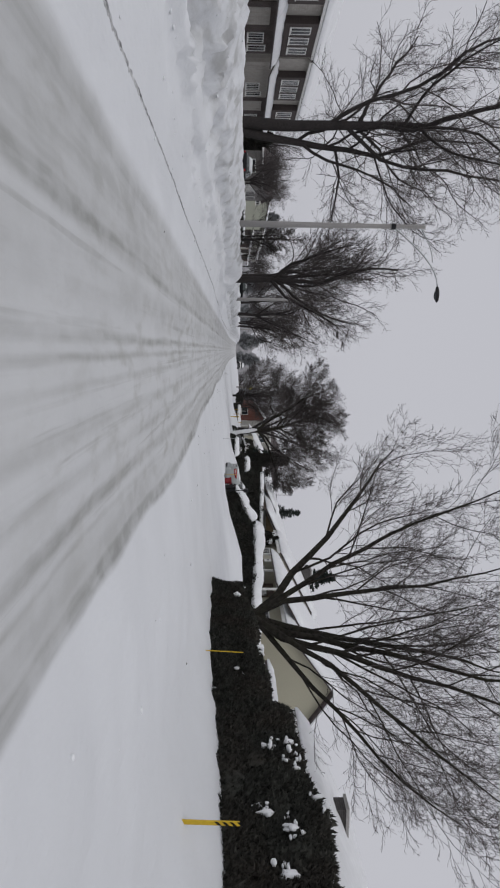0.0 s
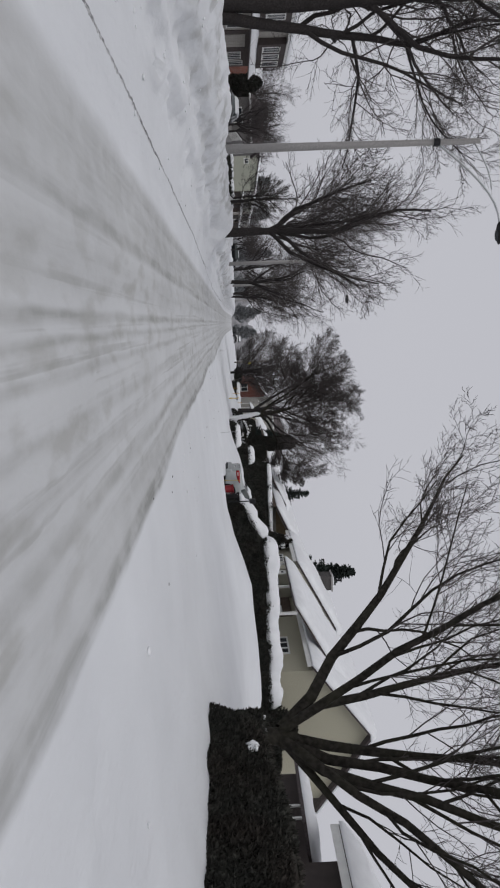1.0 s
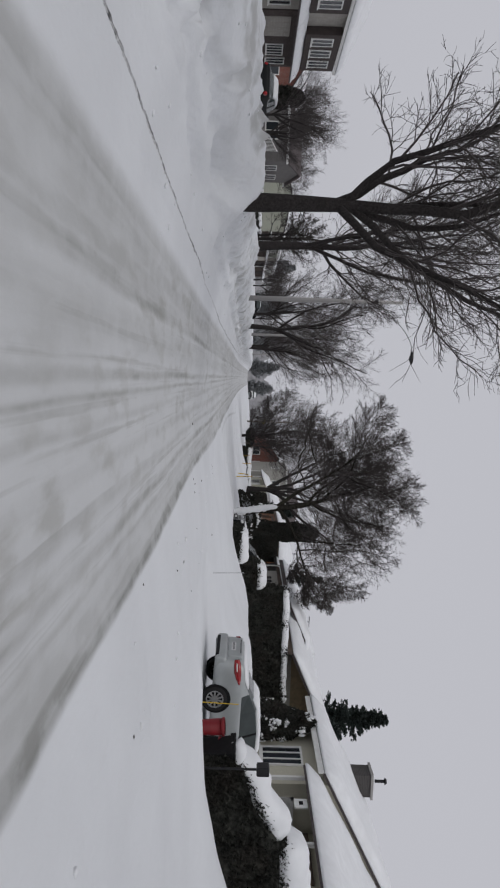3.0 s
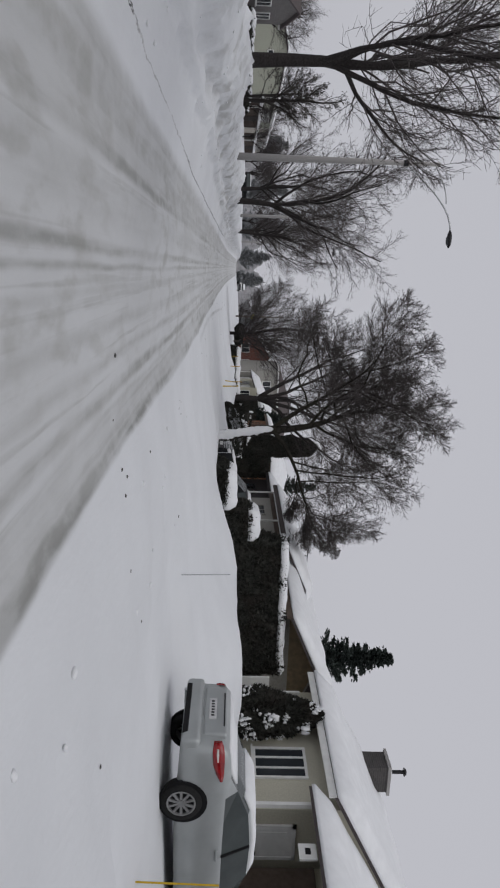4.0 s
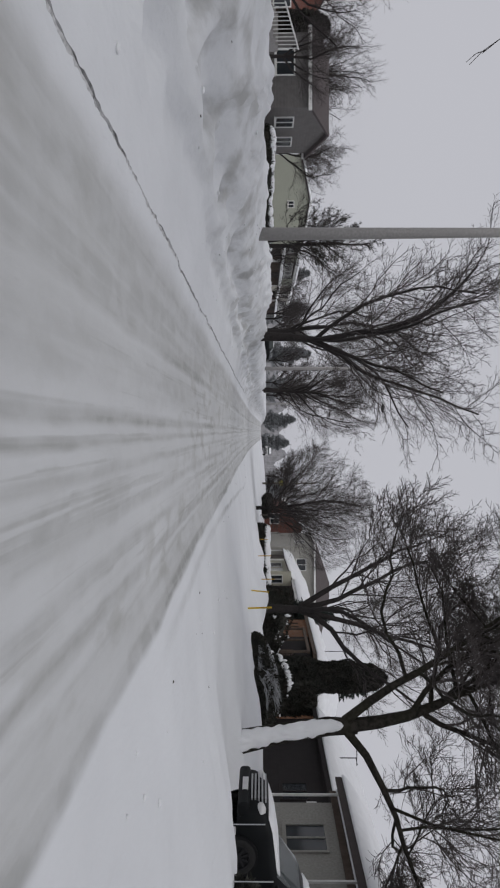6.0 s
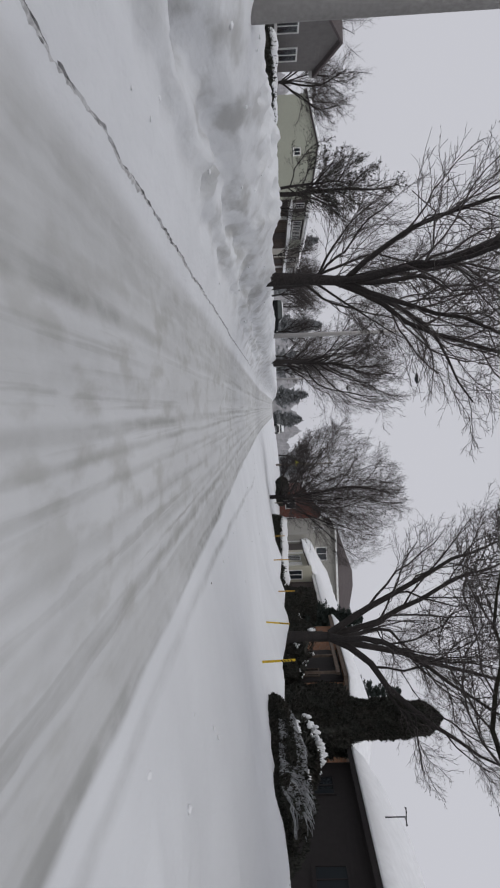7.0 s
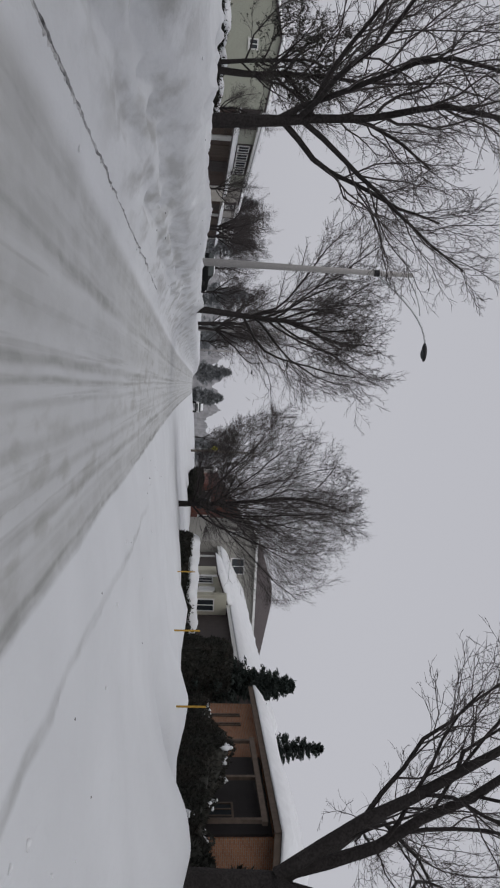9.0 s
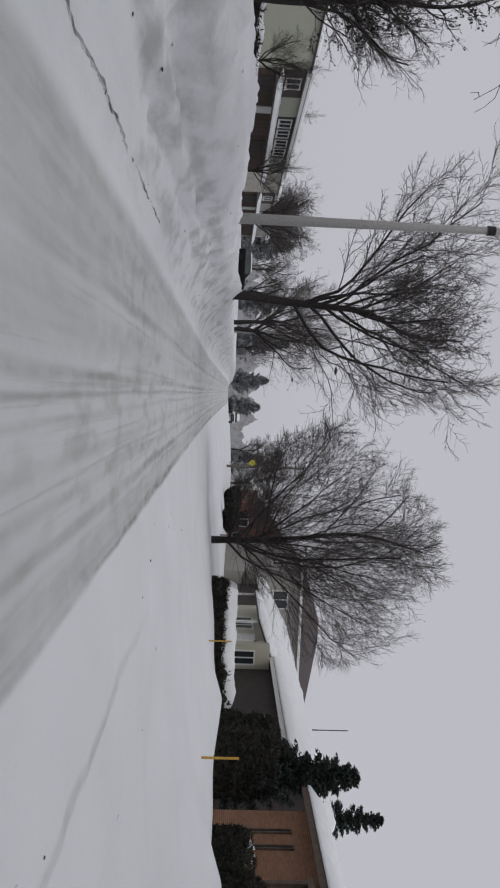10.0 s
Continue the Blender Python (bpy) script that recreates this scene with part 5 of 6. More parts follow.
# the boarding's near-black colour includes the shade on this house
h = house("dark brown boarded house with a snow-covered roof", 17.0, 25.0, 77.0, 88.3, 1.0, 4.45, 6.5, SHADEWOOD, over=0.45, snow=0.36, soffit=SHADEWOOD)
window(h, "-x", 17.0, 79.0, 2.0, 1.6, 1.3, 1, frame_mat=SHADEWOOD)
window(h, "-x", 17.0, 85.4, 2.0, 1.6, 1.3, 1, frame_mat=SHADEWOOD)
part("air_conditioner", shifted(box(16.65, 77.6, 3.1, 17.0, 78.3, 3.55), h.location), WHITE, h)
mast = block(h, "mast", 17.78, 17.82, 85.0, 85.04, 4.8, 6.28, DARKMETAL)
part("aerial", shifted(join(box(17.38, 85.0, 6.24, 18.22, 85.03, 6.28), box(17.5, 84.8, 6.24, 17.52, 85.3, 6.27), box(18.0, 84.7, 6.24, 18.02, 85.4, 6.27)), h.location), DARKMETAL, mast)

h = house("orange brick bungalow with a shade-dark porch and snowy hipped roof", 15.6, 23.5, 94.6, 105.0, 1.0, 4.9, 6.3, ORANGEBRICK, hip=True, over=0.6, snow=0.34, soffit=BROWNWOOD)
for y, w in ((102.7, 0.22), (103.6, 0.22)):
    window(h, "-x", 15.6, y, 2.4, w, 1.65, 0, frame_mat=BROWNWOOD, edge=0.05)
window(h, "-x", 15.5, 95.3, 1.8, 1.2, 1.5, 2, frame_mat=BROWNWOOD)
block(h, "porch_beam", 14.98, 15.14, 94.6, 100.5, 4.2, 4.4, BROWNWOOD)
for y in (94.7, 97.4, 100.2):
    block(h, "porch_post", 14.98, 15.12, y, y + 0.14, 0.6, 4.2, BROWNWOOD)
# dark sheet over the brick, painting the shade inside the porch
block(h, "porch_wall", 15.5, 15.6, 94.7, 99.8, 0.6, 4.6, SHADEWOOD)

h = house("long low dark brown house with a cream entrance bay", 16.0, 23.4, 110.8, 138.0, 1.1, 4.55, 6.4, DARKWOOD, over=0.5, snow=0.35, soffit=WHITE)
window(h, "-x", 16.0, 112.0, 2.1, 1.5, 1.5, 1)
block(h, "entrance_bay", 14.6, 16.0, 119.6, 127.4, 0.7, 4.15, CREAM)
window(h, "-y", 119.6, 14.85, 2.0, 0.9, 1.3, 1)
door(h, "-x", 14.6, 120.4, 1.2, mat=WHITE)
window(h, "-x", 14.6, 122.4, 2.0, 2.2, 1.3, 2)
ledge(h, 13.3, 16.0, 120.2, 126.4, 3.55, 4.5, 0.35, 21)
for y in (120.4, 126.1):
    block(h, "canopy_post", 13.4, 13.52, y, y + 0.12, 0.6, 3.5, WHITE)
garage_door(h, "-x", 16.0, 128.6, 1.15, 2.8, 2.1, BROWNWOOD)
h = house("tall grey-beige house with a bare brown shingle roof", 15.0, 29.0, 138.5, 150.5, 1.2, 8.2, 10.3, GREYBEIGE, hip=True, over=0.6, snow=0, soffit=WHITE)
for x in (16.6, 20.0, 23.4):
    window(h, "-y", 138.5, x, 5.6, 1.6, 1.3, 1)
window(h, "-x", 15.0, 141, 5.6, 2.0, 1.3, 1)
part("mast", shifted(tube([(28.6, 138.2, 8.0), (28.6, 138.2, 12.6)], [0.05, 0.04], 6), h.location), DARKMETAL, h)
h = house("red brick house far down the street", 11.5, 18.0, 153.0, 163.0, 1.4, 5.2, 7.2, REDBRICK, over=0.4, snow=0.3)
window(h, "-y", 153.0, 12.4, 2.4, 1.6, 1.4, 1)
window(h, "-y", 153.0, 15.2, 2.4, 1.6, 1.4, 1)
h = house("grey house far down the street", 14.0, 22.0, 176, 188, 2.0, 5.4, 7.4, GREYBEIGE, over=0.4, snow=0.3)
window(h, "-y", 176, 15.4, 3.0, 1.6, 1.4, 1)

# --- left side


def row_house(y0, y1, label):
    """A two-storey house: brick below, a snowy ledge, dark boarded bays with white windows above."""
    h = house(label, -33.0, -25.2, y0, y1, 1.1, 7.5, 9.3, TAUPE, over=0.5, snow=0.3)
    w = (y1 - y0) / 2
    for i in range(2):
        a = y0 + i * w
        block(h, "lower_wall", -25.2, -24.9, a + 0.1, a + w - 0.1, 0.6, 3.9, DARKBRICK if i else TAUPE)
        block(h, "upper_bay", -25.2, -24.6, a + w * 0.3, a + w - 0.3, 4.5, 7.1, DARKWOOD)
        for k in range(3):
            window(h, "+x", -24.6, a + w * (0.36 + 0.2 * k), 5.0, w * 0.13, 1.6, 1)
        window(h, "+x", -24.9, a + w * 0.55, 1.7, w * 0.2, 1.3, 3)
        window(h, "+x", -24.9, a + w * 0.8, 1.7, w * 0.12, 1.5, 1)
        garage_door(h, "+x", -24.9, a + w * 0.1, 1.15, 2.8, 2.2, TAUPE)
        ledge(h, -23.7, -25.2, a + 0.1, a + w - 0.1, 3.75, 4.45, 0.25, 13 + i)
    return h


row_house(45.5, 64.0, "two-storey brick house with dark upper bays and white windows")
row_house(65.6, 83.5, "two-storey brick house with dark upper bays in snow")
h = house("grey boarded low house behind bare trees", -24.0, -19.5, 90.0, 97.0, 1.1, 4.2, 5.4, GREYWOOD, along="x", over=0.3, snow=0)
for y in (91.2, 94.2):
    window(h, "+x", -19.5, y, 2.0, 1.5, 1.2, 1)
window(h, "-y", 90.0, -23, 2.0, 1.6, 1.2, 1)
h = house("red brick house with white trim behind a snow bank", -34.0, -28.5, 98.0, 108.0, 1.1, 4.3, 6.0, REDBRICK, over=0.4, snow=0.28)
window(h, "-y", 98.0, -32, 2.0, 1.8, 1.3, 1)
window(h, "+x", -28.5, 100, 2.0, 1.8, 1.3, 1)
window(h, "+x", -28.5, 104, 2.0, 1.8, 1.3, 1)
h = house("grey house with a snow-covered roof behind hedges", -44.0, -32.0, 108.0, 120.0, 1.2, 4.2, 6.4, GREYBEIGE, over=0.4, snow=0.3)
window(h, "-y", 108.0, -40, 2.0, 1.8, 1.3, 1)
window(h, "+x", -32.0, 111, 2.0, 1.8, 1.3, 1)
window(h, "+x", -32.0, 115, 2.0, 1.4, 1.3, 1)


def split_level(x0, x1, y0, wall, label):
    """A split-level house: a plain gable to the street's start, garages below a snowy ledge, dark panels with windows above."""
    h = house(label, x0, x1, y0, y0 + 21.5, 1.3, 5.5, 6.4, wall, over=0.4, end=0.25, snow=0.24)
    window(h, "-y", y0, x0 + 5.1, 4.1, 0.8, 0.7, 1)
    f = x1
    block(h, "upper_wall", f, f + 0.05, y0 + 0.3, y0 + 4.4, 3.9, 5.3, DARKWOOD)
    block(h, "upper_wall", f, f + 0.05, y0 + 8.0, y0 + 17.0, 3.9, 5.3, DARKWOOD)
    block(h, "lower_wall", f, f + 0.04, y0 + 0.3, y0 + 21.2, 0.9, 3.4, BROWNBRICK)
    window(h, "+x", f + 0.05, y0 + 1.3, 4.1, 1.7, 1.0, 1)
    for k in range(4):
        window(h, "+x", f + 0.05, y0 + 8.3 + 2.15 * k, 4.1, 1.6, 1.0, 1)
    garage_door(h, "+x", f + 0.04, y0 + 1.2, 1.35, 2.8, 2.0, DARKWOOD)
    garage_door(h, "+x", f + 0.04, y0 + 8.6, 1.35, 3.2, 2.0, BROWNWOOD)
    garage_door(h, "+x", f + 0.04, y0 + 13.0, 1.35, 3.2, 2.0, DARKWOOD)
    door(h, "+x", f + 0.04, y0 + 6.2, 1.3, mat=WHITE)
    ledge(h, f + 1.2, f, y0 + 0.1, y0 + 21.3, 3.4, 3.75, 0.24, 17)
    block(h, "downpipe", f + 0.06, f + 0.14, y0 + 21.1, y0 + 21.2, 1.2, 5.4, WHITE)
    return h


split_level(-30.5, -20.5, 125.6, SAGE, "sage split-level house with a plain gable and dark window panels")
split_level(-31.0, -21.5, 157.0, TAUPE, "taupe split-level house with a row of upper windows")

# ---------------------------------------------------------------- street furniture


def lamp_post(x, y, label):
    """A concrete post with a two-member bracket curving out over the road and a flat lantern."""
    z = ground_z(x, y)
    ob = thing("street_lamp", (x, y, z), label, "street lamp", "street lamps")
    top = 9.3 - z
    part("post", tube([(0, 0, -0.5), (0, 0, top * 0.5), (0, 0, top)], [0.15, 0.115, 0.085], 12), POLEGREY, ob, shade=True)
    arc = [(0.02 + 2.6 * t, -0.25 * t, top - 1.4 + 2.0 * math.sin(t * math.pi / 2)) for t in np.linspace(0, 1, 9)]
    part("bracket", tube(arc, 0.035, 8), ALU, ob, shade=True)
    arc2 = [(0.02 + 1.5 * t, -0.15 * t, top - 0.2 + 0.55 * math.sin(t * math.pi / 2)) for t in np.linspace(0, 1, 6)]
    part("stay", tube(arc2, 0.025, 8), ALU, ob, shade=True)
    part("clamp", tube([(0, 0, top - 1.5), (0, 0, top - 1.3)], [0.13, 0.13], 12), DARKMETAL, ob)
    e = arc[-1]
    lan = part("lantern", lump_mesh((e[0] + 0.28, e[1], e[2] - 0.01), (0.36, 0.15, 0.1), 4, 10, 0.05), DARKMETAL, ob, shade=True)
    part("lens", lump_mesh((e[0] + 0.34, e[1], e[2] - 0.08), (0.2, 0.11, 0.07), 4, 8, 0.02), GLASS, lan, shade=True)
    return ob


lamp_post(-5.4, 31.8, "grey concrete street lamp post in a snow bank")
lamp_post(-4.3, 62.5, "grey concrete street lamp post beside bare trees")
lamp_post(-4.5, 98.4, "grey concrete street lamp post with a curved bracket")
lamp_post(-5.0, 138.0, "grey concrete street lamp post further down the street")
lamp_post(-5.0, 178.0, "grey concrete street lamp post far down the street")


def utility_pole(x, y, h, label):
    ob = thing("utility_pole", (x, y, ground_z(x, y)), label, "utility pole")
    part("post", tube([(0, 0, -0.5), (0, 0, h)], [0.16, 0.11], 10), POLEWOOD, ob)
    part("cross_arm", box(-0.9, -0.06, h - 0.7, 0.9, 0.06, h - 0.58), POLEWOOD, ob)
    for k in (-0.75, -0.3, 0.3, 0.75):
        part("insulator", tube([(k, 0, h - 0.58), (k, 0, h - 0.42)], [0.05, 0.03], 8), DARKMETAL, ob)


utility_pole(8.4, 160.0, 8.5, "weathered wooden utility pole beside the road")

sgn = thing("road_sign", stand(9.3, 173), "yellow diamond road sign on a thin post", "road sign")
part("post", tube([(0, 0, -0.4), (0, 0, 3.4)], [0.03, 0.03], 8), ALU, sgn)
part("plate", ([(0, -0.04, 2.6), (0.55, -0.04, 3.15), (0, -0.04, 3.7), (-0.55, -0.04, 3.15), (0, -0.02, 2.6), (0.55, -0.02, 3.15), (0, -0.02, 3.7), (-0.55, -0.02, 3.15)],
               [(0, 1, 2, 3), (7, 6, 5, 4), (0, 4, 5, 1), (1, 5, 6, 2), (2, 6, 7, 3), (3, 7, 4, 0)]), SIGNYELLOW, sgn)

bx = thing("post_box", stand(9.4, 125.6), "dark box on a short post beside the road", "letter box")
part("post", tube([(0, 0, -0.3), (0, 0, 0.9)], [0.05, 0.05], 8), POLEWOOD, bx)
part("box", soft_box(-0.2, -0.25, 0.85, 0.2, 0.25, 1.3, 0.05), DARKMETAL, bx)


def stake(x, y, h, w, mat, label, lean=0.0, stripes=False):
    """A snow-clearing marker: a lath, or a thin rod, driven in beside the road."""
    ob = thing("snow_stake", (x, y, ground_z(x, y)), label, "snow stake", "snow stakes")
    ob.rotation_euler = (0, radians(lean), 0)
    if w > 0.04:
        part("lath", soft_box(-w / 2, -0.012, -0.3, w / 2, 0.012, h, 0.006, 1), mat, ob)
        for i in range(4 if stripes else 0):
            z = h * 0.55 + i * 0.09
            v = [(-w / 2 + 0.006, -0.014, z), (w / 2 - 0.006, -0.014, z + 0.05), (w / 2 - 0.006, -0.014, z + 0.09), (-w / 2 + 0.006, -0.014, z + 0.04)]
            part("stripe", (v + [(p[0], -0.0122, p[2]) for p in v], [(0, 1, 2, 3), (7, 6, 5, 4), (0, 4, 5, 1), (2, 6, 7, 3), (1, 5, 6, 2), (3, 7, 4, 0)]), BLACK, ob)
    else:
        part("rod", tube([(0, 0, -0.3), (0, 0, h)], [w / 2, w / 2], 8), mat, ob)
    return ob


stake(5.6, 7.75, 0.68, 0.06, YELLOW, "yellow wooden snow stake with black stripes", 2, True)
stake(6.05, 13.6, 0.75, 0.02, YELLOW, "thin yellow marker rod before a hedge", 3)
stake(6.88, 38.7, 0.95, 0.022, YELLOW, "thin yellow marker rod by a driveway", 2)
stake(5.6, 44.2, 0.9, 0.02, ALU, "thin grey marker rod by a driveway", -2)
stake(6.6, 58.5, 0.55, 0.02, ALU, "thin grey marker rod before a snowy hedge")
stake(6.6, 57.0, 0.6, 0.02, ALU, "thin grey marker rod before a snowy hedge")
stake(7.1, 74.9, 0.95, 0.07, YELLOW, "yellow wooden snow stake with black stripes", -2, True)
stake(7.6, 80.3, 0.85, 0.06, YELLOW, "weathered yellow wooden snow stake", 6, True)
stake(9.4, 91.4, 0.85, 0.06, ORANGE, "weathered orange wooden snow stake")
stake(8.7, 95.8, 0.9, 0.06, ORANGE, "orange wooden snow stake")
stake(8.8, 104, 0.8, 0.05, ORANGE, "thin weathered snow stake")

rail = thing("stair_railing", stand(-16.8, 75.0), "white stair railing before a house on the left", "railing")
tagged(rail, "white metal stair railing before a house")
for i in range(12):
    part("baluster", tube([(0, i * 0.3, 0.0 + 0.06 * i), (0, i * 0.3, 0.9 + 0.06 * i)], [0.02, 0.02], 6), WHITE, rail)
part("handrail", tube([(0, -0.1, 0.88), (0, 3.4, 1.58)], [0.035, 0.035], 8), WHITE, rail)
part("stair", join(*[box(-1.2, 0.55 * i, -0.4, 0.15, 0.55 * (i + 1), 0.11 * (i + 1)) for i in range(6)]), POLEGREY, rail)

# ---------------------------------------------------------------- bins and clutter by the driveway


def lathe(profile, n=24):
    """(radius, y) points turned about the y axis."""
    v, f = [], []
    for r, y in profile:
        for j in range(n):
            a = 2 * math.pi * j / n
            v.append((r * math.cos(a), y, r * math.sin(a)))
    for i in range(len(profile) - 1):
        for j in range(n):
            f.append((i * n + j, i * n + (j + 1) % n, (i + 1) * n + (j + 1) % n, (i + 1) * n + j))
    return v, f


def bin_at(x, y, w, h, mat, label, tilt=0.0, lid=True, snow=0.0):
    ob = thing("waste_bin", (x, y, ground_z(x, y) - 0.03), label, "waste bin")
    ob.rotation_euler = (0, radians(tilt), radians(8))
    bm = soft_box(-w / 2, -w / 2, 0, w / 2, w / 2, h, 0.04)
    for v in bm.verts:
        k = 0.82 + 0.18 * v.co.z / h
        v.co.x *= k
        v.co.y *= k
    part("body", bm, mat, ob)
    part("rim", join(box(-w / 2 - 0.02, -w / 2 - 0.02, h - 0.06, w / 2 + 0.02, -w / 2 + 0.01, h), box(-w / 2 - 0.02, w / 2 - 0.01, h - 0.06, w / 2 + 0.02, w / 2 + 0.02, h), box(-w / 2 - 0.02, -w / 2, h - 0.06, -w / 2 + 0.01, w / 2, h)), mat, ob)
    if lid:
        part("lid", soft_box(-w / 2 - 0.03, -w / 2 - 0.03, h, w / 2 + 0.03, w / 2 + 0.03, h + 0.06, 0.02), mat, ob)
        part("handle", tube([(w / 2 + 0.05, -w / 3, h - 0.03), (w / 2 + 0.05, w / 3, h - 0.03)], [0.015, 0.015], 8), mat, ob)
    if snow:
        part("snow_cap", lump_mesh((0, 0, h + snow * 0.5), (w * 0.6, w * 0.6, snow), 7), SNOW, ob, shade=True)
    return ob


tub = thing("waste_bin", stand(7.2, 38.2, 0.05), "round red plastic recycling bin standing in snow", "waste bin")
tub.rotation_euler = (radians(4), radians(-5), 0)
part("body", (lambda vf: ([(x, z, y) for x, y, z in vf[0]], [tuple(reversed(q)) for q in vf[1]]))(lathe([(0.001, 0.0), (0.135, 0.0), (0.142, 0.02), (0.152, 0.22), (0.158, 0.225), (0.158, 0.25), (0.153, 0.255), (0.172, 0.7), (0.16, 0.7), (0.135, 0.08), (0.001, 0.08)], 24)), RED, tub, shade=True)
part("rim", (lambda vf: ([(x, z, y) for x, y, z in vf[0]], [tuple(reversed(q)) for q in vf[1]]))(lathe([(0.17, 0.66), (0.19, 0.665), (0.19, 0.715), (0.165, 0.715)], 24)), RED, tub, shade=True)
part("handle", tube([(0.17, -0.08, 0.64), (0.23, -0.08, 0.58), (0.23, 0.08, 0.58), (0.17, 0.08, 0.64)], [0.012] * 4, 8), RED, tub)
bin_at(7.72, 38.05, 0.6, 0.85, BLACK, "black wheeled bin with snow heaped on its lid", snow=0.2)
bin_at(9.3, 37.1, 0.35, 0.4, BLUE, "small blue plastic box in the snow", lid=False)
post = thing("letter_box_post", stand(7.5, 37.2), "thin dark post with a small box by a driveway", "letter box")
part("post", tube([(0, 0, -0.3), (0, 0, 1.45)], [0.025, 0.025], 8), DARKMETAL, post)
part("box", soft_box(-0.09, -0.13, 1.3, 0.09, 0.13, 1.55, 0.03), DARKMETAL, post)
crate = thing("crate_lid", stand(6.4, 37.3, -0.04), "flat dark green plastic board lying on snow", "board")
part("board", soft_box(-0.1, -0.75, 0, 0.1, 0.75, 0.07, 0.02), GREEN, crate)

# ---------------------------------------------------------------- cars


def wheel(parent, x, y, side, r=0.325, metal=RIM):
    w = new("wheel")
    w.parent, w.location = parent, (x, y, r)
    s = side
    ty = part("tyre", lathe([(r * 0.66, s * -0.1), (r * 0.95, s * -0.1), (r, s * -0.05), (r, s * 0.07), (r * 0.96, s * 0.11), (r * 0.68, s * 0.115)]), RUBBER, w, shade=True)
    spokes = [lathe([(r * 0.68, s * -0.06), (r * 0.69, s * 0.12), (r * 0.62, s * 0.12), (r * 0.6, s * 0.09)])]
    for k in range(10):
        a = 2 * math.pi * k / 10
        spokes.append(turned(box(0.05, s * 0.1 - 0.012, -0.02, r * 0.64, s * 0.1 + 0.016, 0.02), Matrix.Rotation(a, 4, "Y")))
    spokes.append(lathe([(0.001, s * 0.125), (0.06, s * 0.12), (0.065, s * 0.09)], 14))
    part("rim", join(*spokes), metal, w)
    # black disc added behind the spokes for the dark inside of the wheel
    part("dark_backing", lathe([(0.001, s * 0.092), (r * 0.64, s * 0.092)], 18), BLACK, w)


def car(at, turn, stations, paint, label, kind, snow_on=()):
    """stations from the back to the front: x, underside, waistline, roofline, half width. The shell is lofted through them."""
    ob = thing("car", at, label, "car", turn=turn)
    rings = []
    for x, zb, belt, top, w in stations:
        cab = top - belt > 0.12
        wr = w * (0.76 if cab else 0.9)
        half = [(w * 0.86, zb), (w * 0.985, zb + 0.1), (w, zb + (belt - zb) * 0.45), (w * 0.985, belt - 0.06), (w * 0.95, belt), (wr, top - (0.05 if cab else 0.01)), (wr * 0.62, top)]
        rings.append([(x, y, z) for y, z in half] + [(x, -y, z) for y, z in reversed(half)])
    for i, j in ((0, -0.012), (-1, 0.012)):
        r = rings[i]
        cz = sum(p[2] for p in r) / len(r)
        cap = [(p[0] + j, p[1] * 0.03, cz + (p[2] - cz) * 0.03) for p in r]
        st = (stations[i][0] + j, *stations[i][1:])
        rings, stations = ([cap] + rings, [st] + list(stations)) if i == 0 else (rings + [cap], list(stations) + [st])
    m = len(rings[0])
    v = [p for r in rings for p in r]
    shell, side, screen = [], [], []
    for i in range(len(rings) - 1):
        a, c = stations[i], stations[i + 1]
        both = min(a[3] - a[2], c[3] - c[2])
        for j in range(m):
            q = (i * m + j, i * m + (j + 1) % m, (i + 1) * m + (j + 1) % m, (i + 1) * m + j)
            steep = abs(a[3] - c[3]) / (abs(a[0] - c[0]) + 1e-6) > 0.35 and max(a[3] - a[2], c[3] - c[2]) > 0.2
            if j in (4, m - 6) and both > 0.12:
                side.append(q)
            elif j in (5, 6, 7) and steep:
                screen.append(q)
            else:
                shell.append(q)
    shell += [tuple(range(m)), tuple(reversed(range((len(rings) - 1) * m, len(rings) * m)))]
    part("body", (v, shell), paint, ob, shade=True)
    for nm, faces in (("side_window", side), ("windscreen", screen)):
        groups = {}
        for q in faces:
            y = sum(v[i][1] for i in q)
            x = sum(v[i][0] for i in q) / 4
            key = (y > 0) if nm == "side_window" else (x > stations[len(stations) // 2][0])
            groups.setdefault(key, []).append(q)
        for g in groups.values():
            used = sorted({i for q in g for i in q})
            at_ = {i: k for k, i in enumerate(used)}
            part(nm, ([v[i] for i in used], [tuple(at_[i] for i in q) for q in g]), CARGLASS, ob)
    if kind == "sedan":
        for s in (-1, 1):
            part("door_pillar", tube([(2.05, s * 0.838, 0.95), (2.0, s * 0.672, 1.4)], [0.03, 0.025], 6), BLACK, ob)
    length, w = stations[-1][0], max(s[4] for s in stations)
    for x in (0.98 if kind == "sedan" else 0.95, length - 0.92):
        for s in (-1, 1):
            wheel(ob, x, s * (w - 0.085), s, 0.325 if kind == "sedan" else 0.36, RIM if kind == "sedan" else DARKMETAL)
            part("wheel_arch", lathe([(0.25, s * (w + 0.002)), (0.375 if kind == "sedan" else 0.41, s * (w + 0.003)), (0.375 if kind == "sedan" else 0.41, s * (w - 0.05))], 24), BLACK, ob, at=(x, 0, 0.35))
    for s in (-1, 1):
        part("mirror", lump_mesh((length * 0.67, s * (w + 0.08), stations[len(stations) // 2][2] + 0.06), (0.07, 0.1, 0.06), 2, 8, 0.05), paint, ob, shade=True)
        part("door_handle", soft_box(length * 0.42, s * w - 0.02, stations[len(stations) // 2][2] - 0.12, length * 0.42 + 0.2, s * w + 0.02, stations[len(stations) // 2][2] - 0.085, 0.01), paint, ob)
